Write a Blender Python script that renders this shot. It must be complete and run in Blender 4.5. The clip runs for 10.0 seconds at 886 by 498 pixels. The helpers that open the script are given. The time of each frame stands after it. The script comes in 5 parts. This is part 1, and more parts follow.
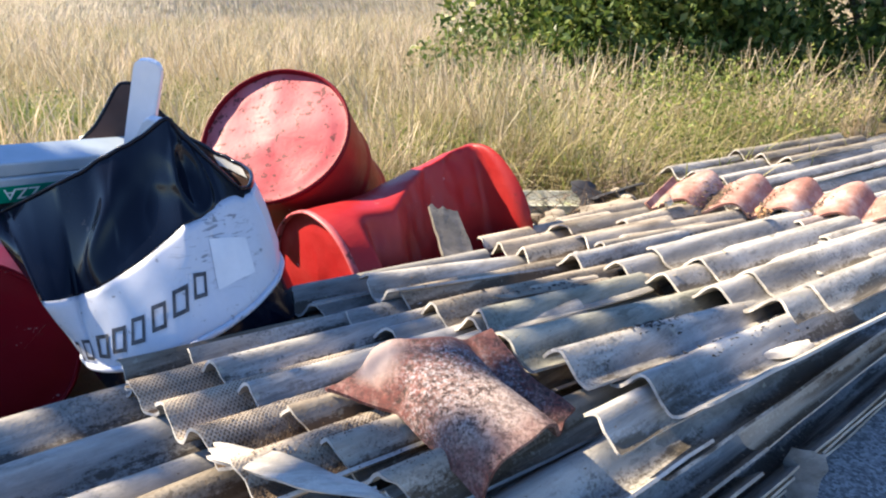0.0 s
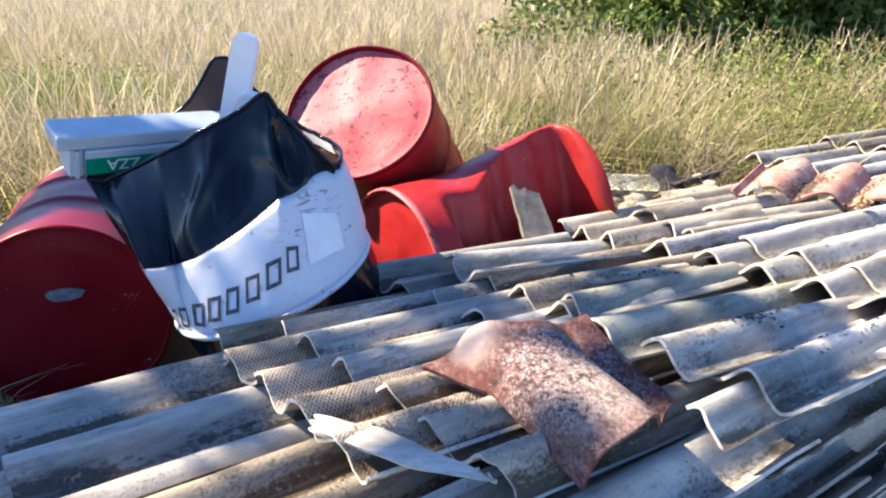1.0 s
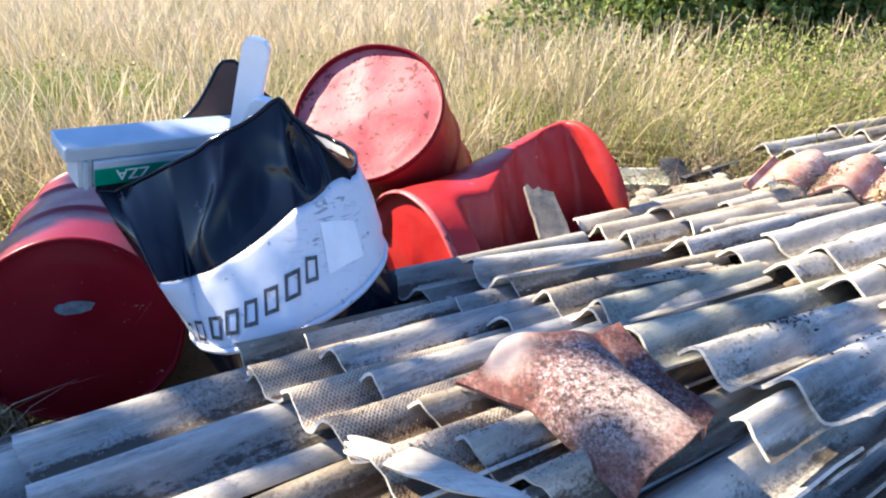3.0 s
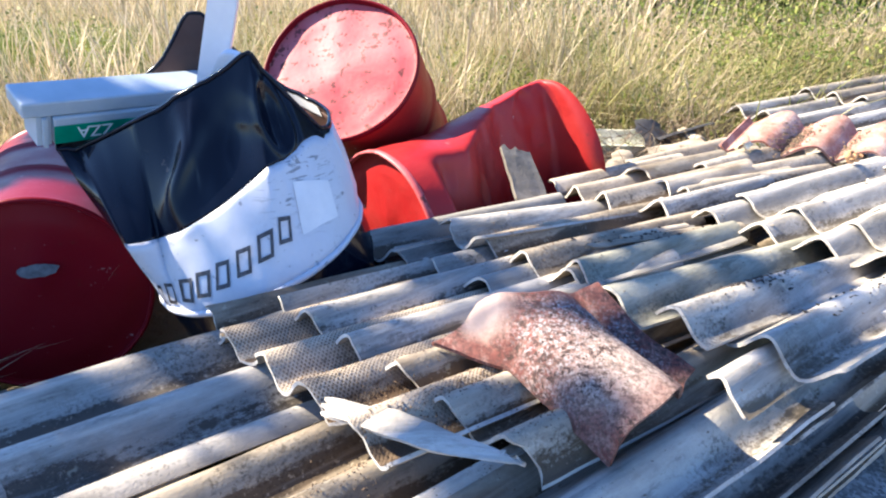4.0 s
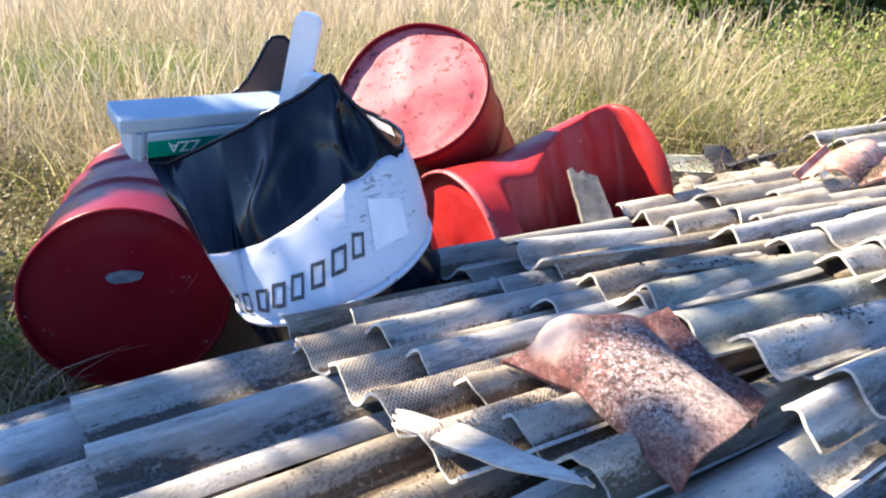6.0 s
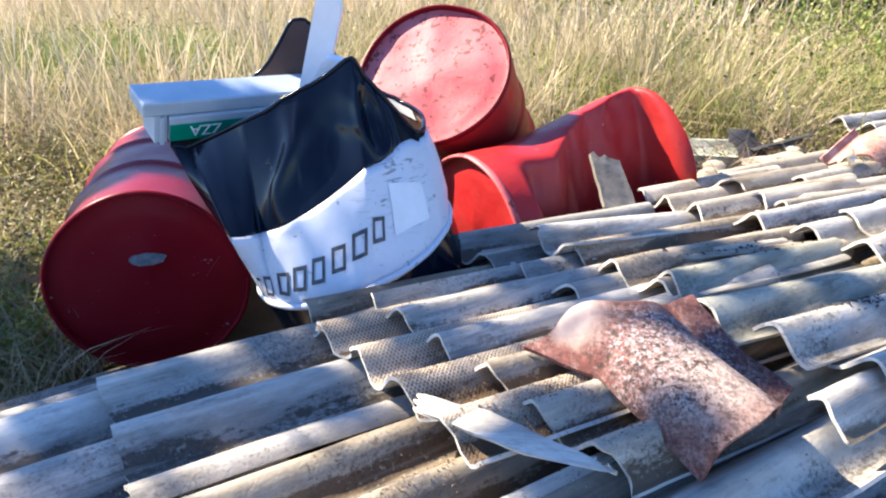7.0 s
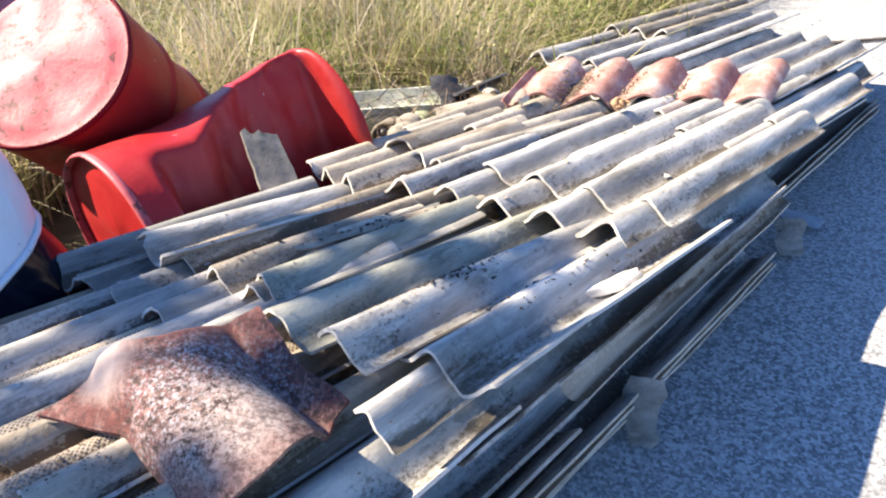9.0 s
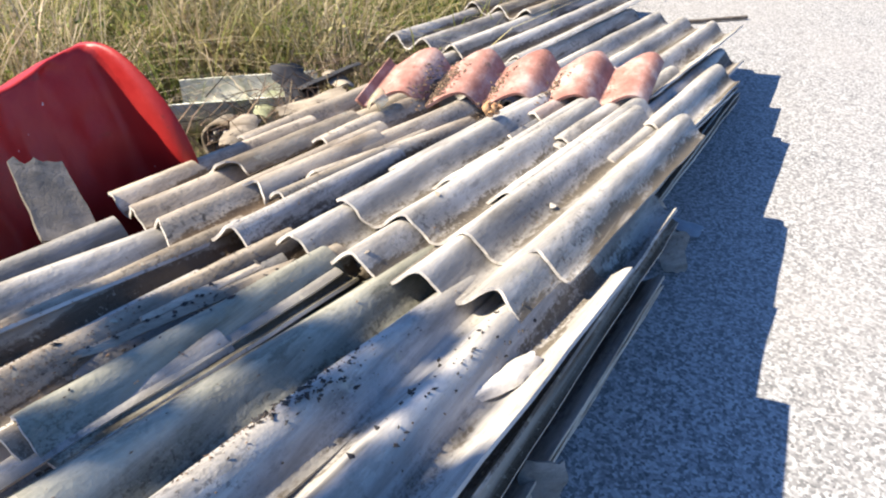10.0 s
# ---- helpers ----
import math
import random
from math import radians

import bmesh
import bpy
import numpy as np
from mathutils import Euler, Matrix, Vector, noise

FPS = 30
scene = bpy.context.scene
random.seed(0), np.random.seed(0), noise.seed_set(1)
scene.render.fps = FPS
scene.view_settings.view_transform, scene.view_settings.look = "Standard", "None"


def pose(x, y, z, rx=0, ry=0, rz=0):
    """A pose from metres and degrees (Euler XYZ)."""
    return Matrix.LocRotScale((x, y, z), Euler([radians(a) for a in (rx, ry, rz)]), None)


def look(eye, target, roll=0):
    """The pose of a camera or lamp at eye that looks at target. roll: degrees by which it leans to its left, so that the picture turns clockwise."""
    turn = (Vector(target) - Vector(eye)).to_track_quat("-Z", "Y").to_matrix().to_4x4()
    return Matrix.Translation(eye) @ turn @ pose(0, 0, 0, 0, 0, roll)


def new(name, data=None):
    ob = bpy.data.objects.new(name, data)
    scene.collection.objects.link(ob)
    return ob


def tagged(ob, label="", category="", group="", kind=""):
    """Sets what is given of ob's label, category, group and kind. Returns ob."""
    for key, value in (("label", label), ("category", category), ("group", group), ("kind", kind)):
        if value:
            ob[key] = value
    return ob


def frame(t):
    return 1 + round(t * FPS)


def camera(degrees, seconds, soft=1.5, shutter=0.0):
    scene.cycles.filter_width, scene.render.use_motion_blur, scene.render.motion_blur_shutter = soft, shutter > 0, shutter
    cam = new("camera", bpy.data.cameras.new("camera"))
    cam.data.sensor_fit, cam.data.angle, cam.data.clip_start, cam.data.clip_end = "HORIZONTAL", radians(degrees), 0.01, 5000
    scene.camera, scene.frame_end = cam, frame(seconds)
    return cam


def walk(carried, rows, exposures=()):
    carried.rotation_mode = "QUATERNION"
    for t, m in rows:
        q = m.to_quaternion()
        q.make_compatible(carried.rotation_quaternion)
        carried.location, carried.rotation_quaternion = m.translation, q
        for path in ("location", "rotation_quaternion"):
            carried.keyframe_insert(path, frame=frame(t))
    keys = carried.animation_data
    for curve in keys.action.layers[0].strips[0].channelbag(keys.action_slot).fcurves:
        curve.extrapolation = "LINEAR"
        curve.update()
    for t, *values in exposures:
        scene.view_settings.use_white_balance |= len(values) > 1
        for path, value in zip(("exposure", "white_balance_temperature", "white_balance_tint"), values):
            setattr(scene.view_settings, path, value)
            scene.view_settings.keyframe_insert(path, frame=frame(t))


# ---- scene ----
cam = camera(66.8, 10.0, soft=2.12)
EXPOSURE = 2.10
PATH = [
    (0, (0.014, 0.005, 1.3), (-0.002, 1.865, 0.565), -0.8),
    (0.5, (-0.039, 0.008, 1.294), (-0.119, 1.856, 0.532), -0.9),
    (0.7, (-0.054, 0.014, 1.292), (-0.15, 1.85, 0.506), -0.9),
    (1, (-0.075, 0.016, 1.296), (-0.254, 1.846, 0.509), -0.8),
    (1.2, (-0.092, 0.024, 1.298), (-0.36, 1.839, 0.501), -0.8),
    (1.5, (-0.108, 0.03, 1.3), (-0.494, 1.842, 0.545), -0.5),
    (1.7, (-0.119, 0.023, 1.303), (-0.473, 1.866, 0.612), 0.3),
    (2, (-0.11, 0.033, 1.305), (-0.348, 1.901, 0.63), 0.1),
    (2.2, (-0.11, 0.049, 1.312), (-0.334, 1.902, 0.595), -0.1),
    (2.5, (-0.136, 0.059, 1.313), (-0.336, 1.903, 0.565), 0.7),
    (2.7, (-0.146, 0.059, 1.321), (-0.362, 1.893, 0.554), -1.1),
    (3.8, (-0.156, 0.084, 1.3), (-0.192, 1.865, 0.392), -0.4),
    (4, (-0.161, 0.084, 1.299), (-0.241, 1.862, 0.388), -0.8),
    (4.5, (-0.158, 0.087, 1.297), (-0.249, 1.859, 0.373), -0.3),
    (5, (-0.166, 0.067, 1.308), (-0.344, 1.853, 0.427), -1.5),
    (5.5, (-0.181, 0.05, 1.312), (-0.431, 1.844, 0.465), -1.1),
    (5.7, (-0.185, 0.054, 1.309), (-0.419, 1.852, 0.465), -1.1),
    (6.8, (-0.201, 0.054, 1.311), (-0.499, 1.816, 0.413), -1.7),
    (7, (-0.2, 0.059, 1.31), (-0.495, 1.822, 0.413), -1.6),
    (7.5, (-0.194, 0.066, 1.308), (-0.455, 1.829, 0.401), -0.7),
    (7.7, (-0.156, 0.07, 1.301), (-0.309, 1.842, 0.386), -0.0),
    (8, (-0.089, 0.097, 1.297), (-0.016, 1.859, 0.352), 0.1),
    (8.2, (-0.013, 0.123, 1.299), (0.123, 1.873, 0.341), -0.9),
    (8.5, (0.128, 0.172, 1.3), (0.28, 1.921, 0.342), -1.7),
    (8.7, (0.226, 0.217, 1.304), (0.358, 1.929, 0.278), -2.0),
    (9, (0.34, 0.285, 1.31), (0.519, 1.976, 0.257), -3.4),
    (9.2, (0.391, 0.367, 1.292), (0.648, 2.02, 0.195), -2.7),
    (9.5, (0.414, 0.518, 1.296), (0.799, 2.101, 0.137), -1.3),
    (9.6, (0.424, 0.565, 1.303), (0.851, 2.137, 0.144), -0.4),
    (9.7, (0.421, 0.61, 1.307), (0.904, 2.161, 0.139), 0.1),
    (10, (0.437, 0.687, 1.311), (0.99, 2.221, 0.152), 1.4),
]
walk(cam, [(t, look(eye, target, roll)) for t, eye, target, roll in PATH], exposures=[(t, EXPOSURE + e, white, 14) for t, e, white in ((0, -0.14, 5850), (1, 0.03, 5700), (2, 0.14, 5650), (5.0, 0.19, 5600), (7.5, 0.22, 5600), (8, 0.27, 5650), (8.5, 0.21, 5600), (9, 0.0, 5550), (9.5, -0.19, 5550), (10, -0.40, 5550))])

# ---- light ----
SUN = Vector((-1.0, 0.25, 0.95)).normalized()
world = bpy.data.worlds.new("sky")
scene.world = world
world.use_nodes = True
wn = world.node_tree.nodes
sky = wn.new("ShaderNodeTexSky")
sky.sky_type, sky.sun_disc = "NISHITA", False
sky.ozone_density, sky.air_density, sky.dust_density = 6.5, 1.0, 0.2
sky.sun_elevation = math.asin(SUN.z)
sky.sun_rotation = math.atan2(SUN.x, SUN.y)
world.node_tree.links.new(sky.outputs[0], wn["Background"].inputs[0])
wn["Background"].inputs[1].default_value = 0.072
sun_data = bpy.data.lights.new("sun", "SUN")
sun_data.energy, sun_data.angle, sun_data.color = 5.0, radians(0.55), (1.0, 0.815, 0.54)
sun = new("sun", sun_data)
sun.matrix_world = look(SUN * 30, (0, 0, 0))

# ---- materials ----


class Mat:
    """A small builder for node materials."""

    def __init__(self, name, rough=0.6, metal=0.0, spec=0.5):
        self.m = bpy.data.materials.new(name)
        self.m.use_nodes = True
        self.t = self.m.node_tree
        self.b = self.t.nodes["Principled BSDF"]
        self.b.inputs["Roughness"].default_value = rough
        self.b.inputs["Metallic"].default_value = metal
        self.b.inputs["Specular IOR Level"].default_value = spec
        self.co = self.t.nodes.new("ShaderNodeTexCoord").outputs["Object"]

    def put(self, a, b):
        self.t.links.new(a, b)

    def noise(self, scale, detail=4.0, rough=0.6, stretch=None, distort=0.0):
        n = self.t.nodes.new("ShaderNodeTexNoise")
        n.inputs["Scale"].default_value, n.inputs["Detail"].default_value = scale, detail
        n.inputs["Roughness"].default_value, n.inputs["Distortion"].default_value = rough, distort
        src = self.co
        if stretch:
            mp = self.t.nodes.new("ShaderNodeMapping")
            mp.inputs["Scale"].default_value = stretch
            self.put(src, mp.inputs[0])
            src = mp.outputs[0]
        self.put(src, n.inputs["Vector"])
        return n.outputs["Fac"]

    def ramp(self, fac, stops):
        r = self.t.nodes.new("ShaderNodeValToRGB")
        e = r.color_ramp.elements
        for i, (p, c) in enumerate(stops):
            el = e[i] if i < 2 else e.new(p)
            el.position = p
            el.color = (*c, 1) if len(c) == 3 else c
        self.put(fac, r.inputs[0])
        return r.outputs[0]

    def step(self, fac, lo, hi):
        return self.ramp(fac, [(lo, (0, 0, 0)), (hi, (1, 1, 1))])

    def mix(self, fac, a, b, mode="MIX"):
        n = self.t.nodes.new("ShaderNodeMix")
        n.data_type, n.blend_type = "RGBA", mode
        for sock, v in ((n.inputs[0], fac), (n.inputs[6], a), (n.inputs[7], b)):
            if isinstance(v, (int, float)):
                sock.default_value = v
            elif isinstance(v, tuple):
                sock.default_value = (*v, 1)
            else:
                self.put(v, sock)
        return n.outputs[2]

    def rnd(self, island=False):
        if island:
            return self.t.nodes.new("ShaderNodeNewGeometry").outputs["Random Per Island"]
        return self.t.nodes.new("ShaderNodeObjectInfo").outputs["Random"]

    def axis(self, which):
        n = self.t.nodes.new("ShaderNodeSeparateXYZ")
        self.put(self.co, n.inputs[0])
        return n.outputs[which]

    def near(self, centre):
        """Distance from a place on the thing."""
        n = self.t.nodes.new("ShaderNodeVectorMath")
        n.operation = "DISTANCE"
        self.put(self.co, n.inputs[0])
        n.inputs[1].default_value = centre
        return n.outputs["Value"]

    def math(self, op, a, b=0.0):
        n = self.t.nodes.new("ShaderNodeMath")
        n.operation = op
        for i, v in enumerate((a, b)):
            if isinstance(v, (int, float)):
                n.inputs[i].default_value = v
            else:
                self.put(v, n.inputs[i])
        return n.outputs[0]

    def color(self, c):
        if isinstance(c, tuple):
            self.b.inputs["Base Color"].default_value = (*c, 1)
        else:
            self.put(c, self.b.inputs["Base Color"])
        return self

    def rough(self, v):
        self.put(v, self.b.inputs["Roughness"])
        return self

    def bump(self, h, strength=0.3, dist=0.01):
        n = self.t.nodes.new("ShaderNodeBump")
        n.inputs["Strength"].default_value, n.inputs["Distance"].default_value = strength, dist
        self.put(h, n.inputs["Height"])
        self.put(n.outputs[0], self.b.inputs["Normal"])
        return self


def cement(name, light, dark, dirt, dirty=0.5, weave=0.0):
    """Weathered fibre cement: soft streaks along the sheet, dirt in drifts, lichen specks, crumbs and the cloth print of the press."""
    k = Mat(name, 0.85, 0, 0.25)
    big = k.noise(2.6, 5, 0.6, (0.7, 2.2, 2.2))
    streak = k.noise(6.0, 5, 0.65, (0.16, 3.0, 3.0), 0.4)
    fine = k.noise(150.0, 3, 0.6)
    grit = k.noise(70.0, 6, 0.75)
    low = tuple(v * 0.50 for v in dark)
    c = k.mix(k.step(big, 0.38, 0.62), dark, light)
    c = k.mix(k.math("MULTIPLY", k.step(streak, 0.46, 0.60), 0.58), c, low)
    c = k.mix(k.math("MULTIPLY", k.step(k.noise(12.0, 7, 0.78, (0.5, 1.4, 1.4)), 0.50, 0.57), 0.62), c, dark)
    c = k.mix(k.math("MULTIPLY", k.step(k.noise(4.0, 6, 0.65, (0.5, 1.6, 1.6)), 0.64 - 0.16 * dirty, 0.78 - 0.16 * dirty), 0.75), c, dirt)
    # specks of dark lichen, kept to some areas
    area = k.step(k.noise(3.2, 3, 0.6), 0.50, 0.66)
    c = k.mix(k.math("MULTIPLY", k.math("MULTIPLY", k.step(k.noise(60.0, 4, 0.7), 0.56, 0.62), area), 0.85), c, (0.035, 0.031, 0.025))
    c = k.mix(k.math("MULTIPLY", k.step(k.noise(20.0, 7, 0.78, (0.40, 1.3, 1.3)), 0.55, 0.62), 0.60), c, low)
    # hollows: soil washed together, grainy at its rim, and painted shade; the crests are paler
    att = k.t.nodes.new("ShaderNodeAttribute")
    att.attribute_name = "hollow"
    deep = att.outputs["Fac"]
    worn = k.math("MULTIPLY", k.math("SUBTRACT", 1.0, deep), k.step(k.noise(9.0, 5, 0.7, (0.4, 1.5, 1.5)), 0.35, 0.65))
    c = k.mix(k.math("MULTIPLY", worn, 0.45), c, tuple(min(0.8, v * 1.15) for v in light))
    silt_shade = k.math("ADD", k.noise(4.2, 8, 0.72, (0.30, 1.4, 1.4)), k.math("MULTIPLY", grit, 0.24))
    silt_shade = k.math("ADD", silt_shade, k.math("MULTIPLY", deep, 0.17 + 0.17 * dirty))
    c = k.mix(k.math("MULTIPLY", k.step(silt_shade, 0.90 - 0.11 * dirty, 0.95 - 0.11 * dirty), 0.9), c, dirt)
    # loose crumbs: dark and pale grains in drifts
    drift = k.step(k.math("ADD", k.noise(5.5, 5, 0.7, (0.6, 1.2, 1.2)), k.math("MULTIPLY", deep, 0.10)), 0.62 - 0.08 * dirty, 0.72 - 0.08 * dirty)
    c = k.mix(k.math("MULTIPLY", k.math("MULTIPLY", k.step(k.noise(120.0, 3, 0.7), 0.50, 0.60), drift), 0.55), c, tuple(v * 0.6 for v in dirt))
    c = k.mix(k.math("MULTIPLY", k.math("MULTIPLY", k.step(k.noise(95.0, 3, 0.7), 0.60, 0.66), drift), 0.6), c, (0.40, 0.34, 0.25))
    c = k.mix(k.math("MULTIPLY", k.step(k.noise(24.0, 3, 0.6), 0.67, 0.72), 0.45), c, (0.46, 0.44, 0.33))
    c = k.mix(k.math("MULTIPLY", fine, 0.25), c, k.mix(1.0, c, (0.50, 0.50, 0.50), "MULTIPLY"))
    # long pale runs where rain has washed the sheet
    c = k.mix(k.math("MULTIPLY", k.step(k.noise(5.0, 5, 0.6, (0.12, 2.6, 2.6), 0.3), 0.54, 0.66), 0.45), c, tuple(min(0.75, v * 1.25) for v in light))
    c = k.mix(k.math("MULTIPLY", k.rnd(), 0.30), c, k.mix(1.0, c, (0.66, 0.64, 0.60), "MULTIPLY"))
    h = k.math("ADD", k.math("MULTIPLY", fine, 0.35), k.math("ADD", k.noise(26.0, 4, 0.65), k.math("MULTIPLY", grit, 0.7)))
    if weave:
        # the cloth print: rows of small pits
        a = k.math("ADD", k.math("MULTIPLY", k.math("SINE", k.math("MULTIPLY", k.math("ADD", k.axis(0), k.axis(1)), 700.0)), 0.5), 0.5)
        b = k.math("ADD", k.math("MULTIPLY", k.math("SINE", k.math("MULTIPLY", k.math("SUBTRACT", k.axis(0), k.axis(1)), 700.0)), 0.5), 0.5)
        w = k.step(k.math("MULTIPLY", a, b), 0.18, 0.55)
        w = k.math("MULTIPLY", w, k.step(k.noise(5.0, 3, 0.5), 0.34, 0.52))
        c = k.mix(k.math("MULTIPLY", w, weave), c, k.mix(1.0, c, (0.26, 0.20, 0.14), "MULTIPLY"))
        h = k.math("ADD", h, k.math("MULTIPLY", w, -1.6))
    k.color(c)
    return k.bump(h, 0.6, 0.004).m


# strong dark dirt, also the painted shade in the near rows' hollows
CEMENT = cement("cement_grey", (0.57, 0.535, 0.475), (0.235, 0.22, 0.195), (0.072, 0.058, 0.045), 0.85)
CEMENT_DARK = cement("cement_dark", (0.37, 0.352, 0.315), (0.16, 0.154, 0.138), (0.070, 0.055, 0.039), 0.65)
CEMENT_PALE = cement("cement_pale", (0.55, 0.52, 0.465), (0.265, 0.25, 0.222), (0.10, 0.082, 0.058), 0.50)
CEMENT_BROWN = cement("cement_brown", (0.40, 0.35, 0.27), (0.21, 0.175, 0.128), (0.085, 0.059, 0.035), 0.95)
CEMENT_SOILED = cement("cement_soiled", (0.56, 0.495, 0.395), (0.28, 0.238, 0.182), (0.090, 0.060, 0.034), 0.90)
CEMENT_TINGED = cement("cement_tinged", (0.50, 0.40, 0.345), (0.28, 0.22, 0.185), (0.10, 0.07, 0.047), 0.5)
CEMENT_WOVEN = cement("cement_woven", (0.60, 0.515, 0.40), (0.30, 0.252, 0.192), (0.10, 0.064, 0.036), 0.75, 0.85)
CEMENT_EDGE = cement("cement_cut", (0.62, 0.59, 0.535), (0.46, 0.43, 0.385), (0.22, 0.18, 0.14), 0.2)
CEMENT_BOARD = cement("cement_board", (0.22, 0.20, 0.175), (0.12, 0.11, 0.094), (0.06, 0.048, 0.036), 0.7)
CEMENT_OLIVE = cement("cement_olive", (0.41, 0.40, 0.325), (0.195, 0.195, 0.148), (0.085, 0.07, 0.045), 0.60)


def paint(name, base, worn, rough=0.38, faded=0.3, rust=0.5, spot=(0.62, 0.60, 0.58), chips=0.71, relief=0.16, spec=0.5, scuff=None):
    """Old enamel on steel: faded patches, scratches, chips and rust specks; scuff: where it is scraped most."""
    k = Mat(name, rough, 0, spec)
    c = k.mix(k.math("MULTIPLY", k.step(k.noise(2.6, 5, 0.6), 0.40, 0.72), faded), base, worn)
    c = k.mix(k.math("MULTIPLY", k.step(k.noise(14.0, 6, 0.75, (1, 1, 0.35)), 0.62, 0.70), 0.55 * rust), c, (0.07, 0.025, 0.015))
    c = k.mix(k.math("MULTIPLY", k.step(k.noise(34.0, 4, 0.6), chips, chips + 0.03), rust), c, spot)
    c = k.mix(k.math("MULTIPLY", k.noise(90.0, 3), 0.25), c, k.mix(1.0, c, (0.6, 0.6, 0.6), "MULTIPLY"))
    if scuff:
        here = k.math("SUBTRACT", 1.0, k.math("MULTIPLY", k.near(scuff), 6.5))
        lines = k.step(k.noise(26.0, 5, 0.7, (0.6, 0.6, 3.0), 0.6), 0.55, 0.60)
        c = k.mix(k.math("MULTIPLY", k.math("MULTIPLY", lines, k.step(here, 0.1, 0.5)), 0.75), c, (0.10, 0.105, 0.12))
    k.color(c)
    k.rough(k.math("ADD", k.math("MULTIPLY", k.noise(11.0, 5, 0.7), rough * 0.9), rough * 0.6))
    return k.bump(k.noise(16.0, 4, 0.6), relief, 0.006).m


RED = paint("red_enamel", (0.29, 0.011, 0.011), (0.37, 0.034, 0.027), 0.42, 0.6, 0.7, relief=0.45, spec=0.3)
RED_DARK = paint("dark_red_enamel", (0.135, 0.004, 0.011), (0.170, 0.010, 0.016), 0.34, 0.5, 0.7, (0.34, 0.26, 0.26), 0.70, spec=0.10)
RED_FADED = paint("faded_red_enamel", (0.40, 0.060, 0.068), (0.50, 0.19, 0.185), 0.48, 0.9, 0.9, (0.10, 0.025, 0.022), 0.585, 0.40, 0.3)
BLACK = paint("black_enamel", (0.003, 0.005, 0.012), (0.006, 0.007, 0.013), 0.12, 0.5, 0.12, (0.2, 0.2, 0.2), 0.70, 0.035, 0.20)
WHITE = paint("white_enamel", (0.54, 0.56, 0.61), (0.44, 0.47, 0.52), 0.38, 0.6, 0.6, (0.06, 0.055, 0.05), 0.66, scuff=(-0.575, 1.62, 0.69))
RUST = paint("rusty_steel", (0.085, 0.036, 0.02), (0.17, 0.10, 0.055), 0.8, 0.9, 0.4, (0.05, 0.02, 0.012))
RUST_DARK = paint("dark_rusty_steel", (0.030, 0.013, 0.009), (0.09, 0.03, 0.018), 0.6, 0.8, 0.4, (0.02, 0.012, 0.01))
k = Mat("white_plastic", 0.38)
PLASTIC = k.color(k.ramp(k.noise(9, 5), [(0.3, (0.64, 0.66, 0.69)), (0.65, (0.75, 0.76, 0.78))])).bump(k.noise(40), 0.05).m
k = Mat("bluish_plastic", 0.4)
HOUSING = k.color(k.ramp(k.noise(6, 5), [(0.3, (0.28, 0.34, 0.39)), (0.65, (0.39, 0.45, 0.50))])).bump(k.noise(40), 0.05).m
k = Mat("green_film", 0.35)
GREEN = k.color(k.ramp(k.noise(20), [(0.3, (0.0, 0.16, 0.09)), (0.7, (0.0, 0.22, 0.13))])).m
k = Mat("white_print", 0.5)
PRINT = k.color(k.ramp(k.noise(30), [(0.3, (0.62, 0.64, 0.63)), (0.7, (0.78, 0.79, 0.78))])).m
k = Mat("dark_print", 0.5)
INK = k.color(k.ramp(k.noise(60), [(0.35, (0.012, 0.012, 0.016)), (0.72, (0.08, 0.08, 0.09))])).m
k = Mat("paper_label", 0.7)
PAPER = k.color(k.ramp(k.noise(12, 6), [(0.3, (0.57, 0.59, 0.62)), (0.7, (0.70, 0.71, 0.72))])).m
k = Mat("terracotta", 0.85, 0, 0.25)
c = k.ramp(k.noise(9, 6, 0.7), [(0.3, (0.090, 0.028, 0.022)), (0.5, (0.145, 0.052, 0.042)), (0.7, (0.20, 0.092, 0.076))])
c = k.mix(k.math("MULTIPLY", k.step(k.noise(30, 6, 0.75, (1.5, 0.5, 1)), 0.50, 0.60), 0.45), c, (0.36, 0.25, 0.21))
# grey lichen along the crest, breaking up into rings and specks
crust = k.math("SUBTRACT", k.math("ADD", 0.40, k.math("MULTIPLY", k.noise(16, 7, 0.8), 0.9)), k.math("MULTIPLY", k.near((0.055, 1.105, 0.60)), 3.2))
lichen = k.math("MULTIPLY", k.step(k.noise(120, 5, 0.8), 0.48, 0.56), k.step(crust, 0.34, 0.56))
c = k.mix(k.math("MULTIPLY", lichen, 0.85), c, (0.36, 0.36, 0.38))
# pale dust on the lower crest, then a dark brown crust towards the free end
pale = k.math("SUBTRACT", k.math("ADD", 0.45, k.math("MULTIPLY", k.noise(14, 6, 0.75), 0.7)), k.math("MULTIPLY", k.near((0.10, 1.03, 0.575)), 3.2))
c = k.mix(k.math("MULTIPLY", k.step(pale, 0.34, 0.62), 0.65), c, (0.40, 0.33, 0.28))
c = k.mix(k.math("MULTIPLY", k.step(k.noise(80, 5, 0.8), 0.50, 0.57), k.step(k.noise(6, 4, 0.6), 0.36, 0.52)), c, (0.040, 0.026, 0.022))
c = k.mix(k.math("MULTIPLY", k.step(k.noise(110, 5, 0.8), 0.48, 0.56), 0.60), c, (0.06, 0.035, 0.030))
# pale dust on the domed back end, its sunlit look painted in too
worn = k.math("SUBTRACT", k.math("ADD", 0.62, k.math("MULTIPLY", k.noise(14, 6, 0.75), 0.5)), k.math("MULTIPLY", k.near((-0.125, 1.195, 0.59)), 7.0))
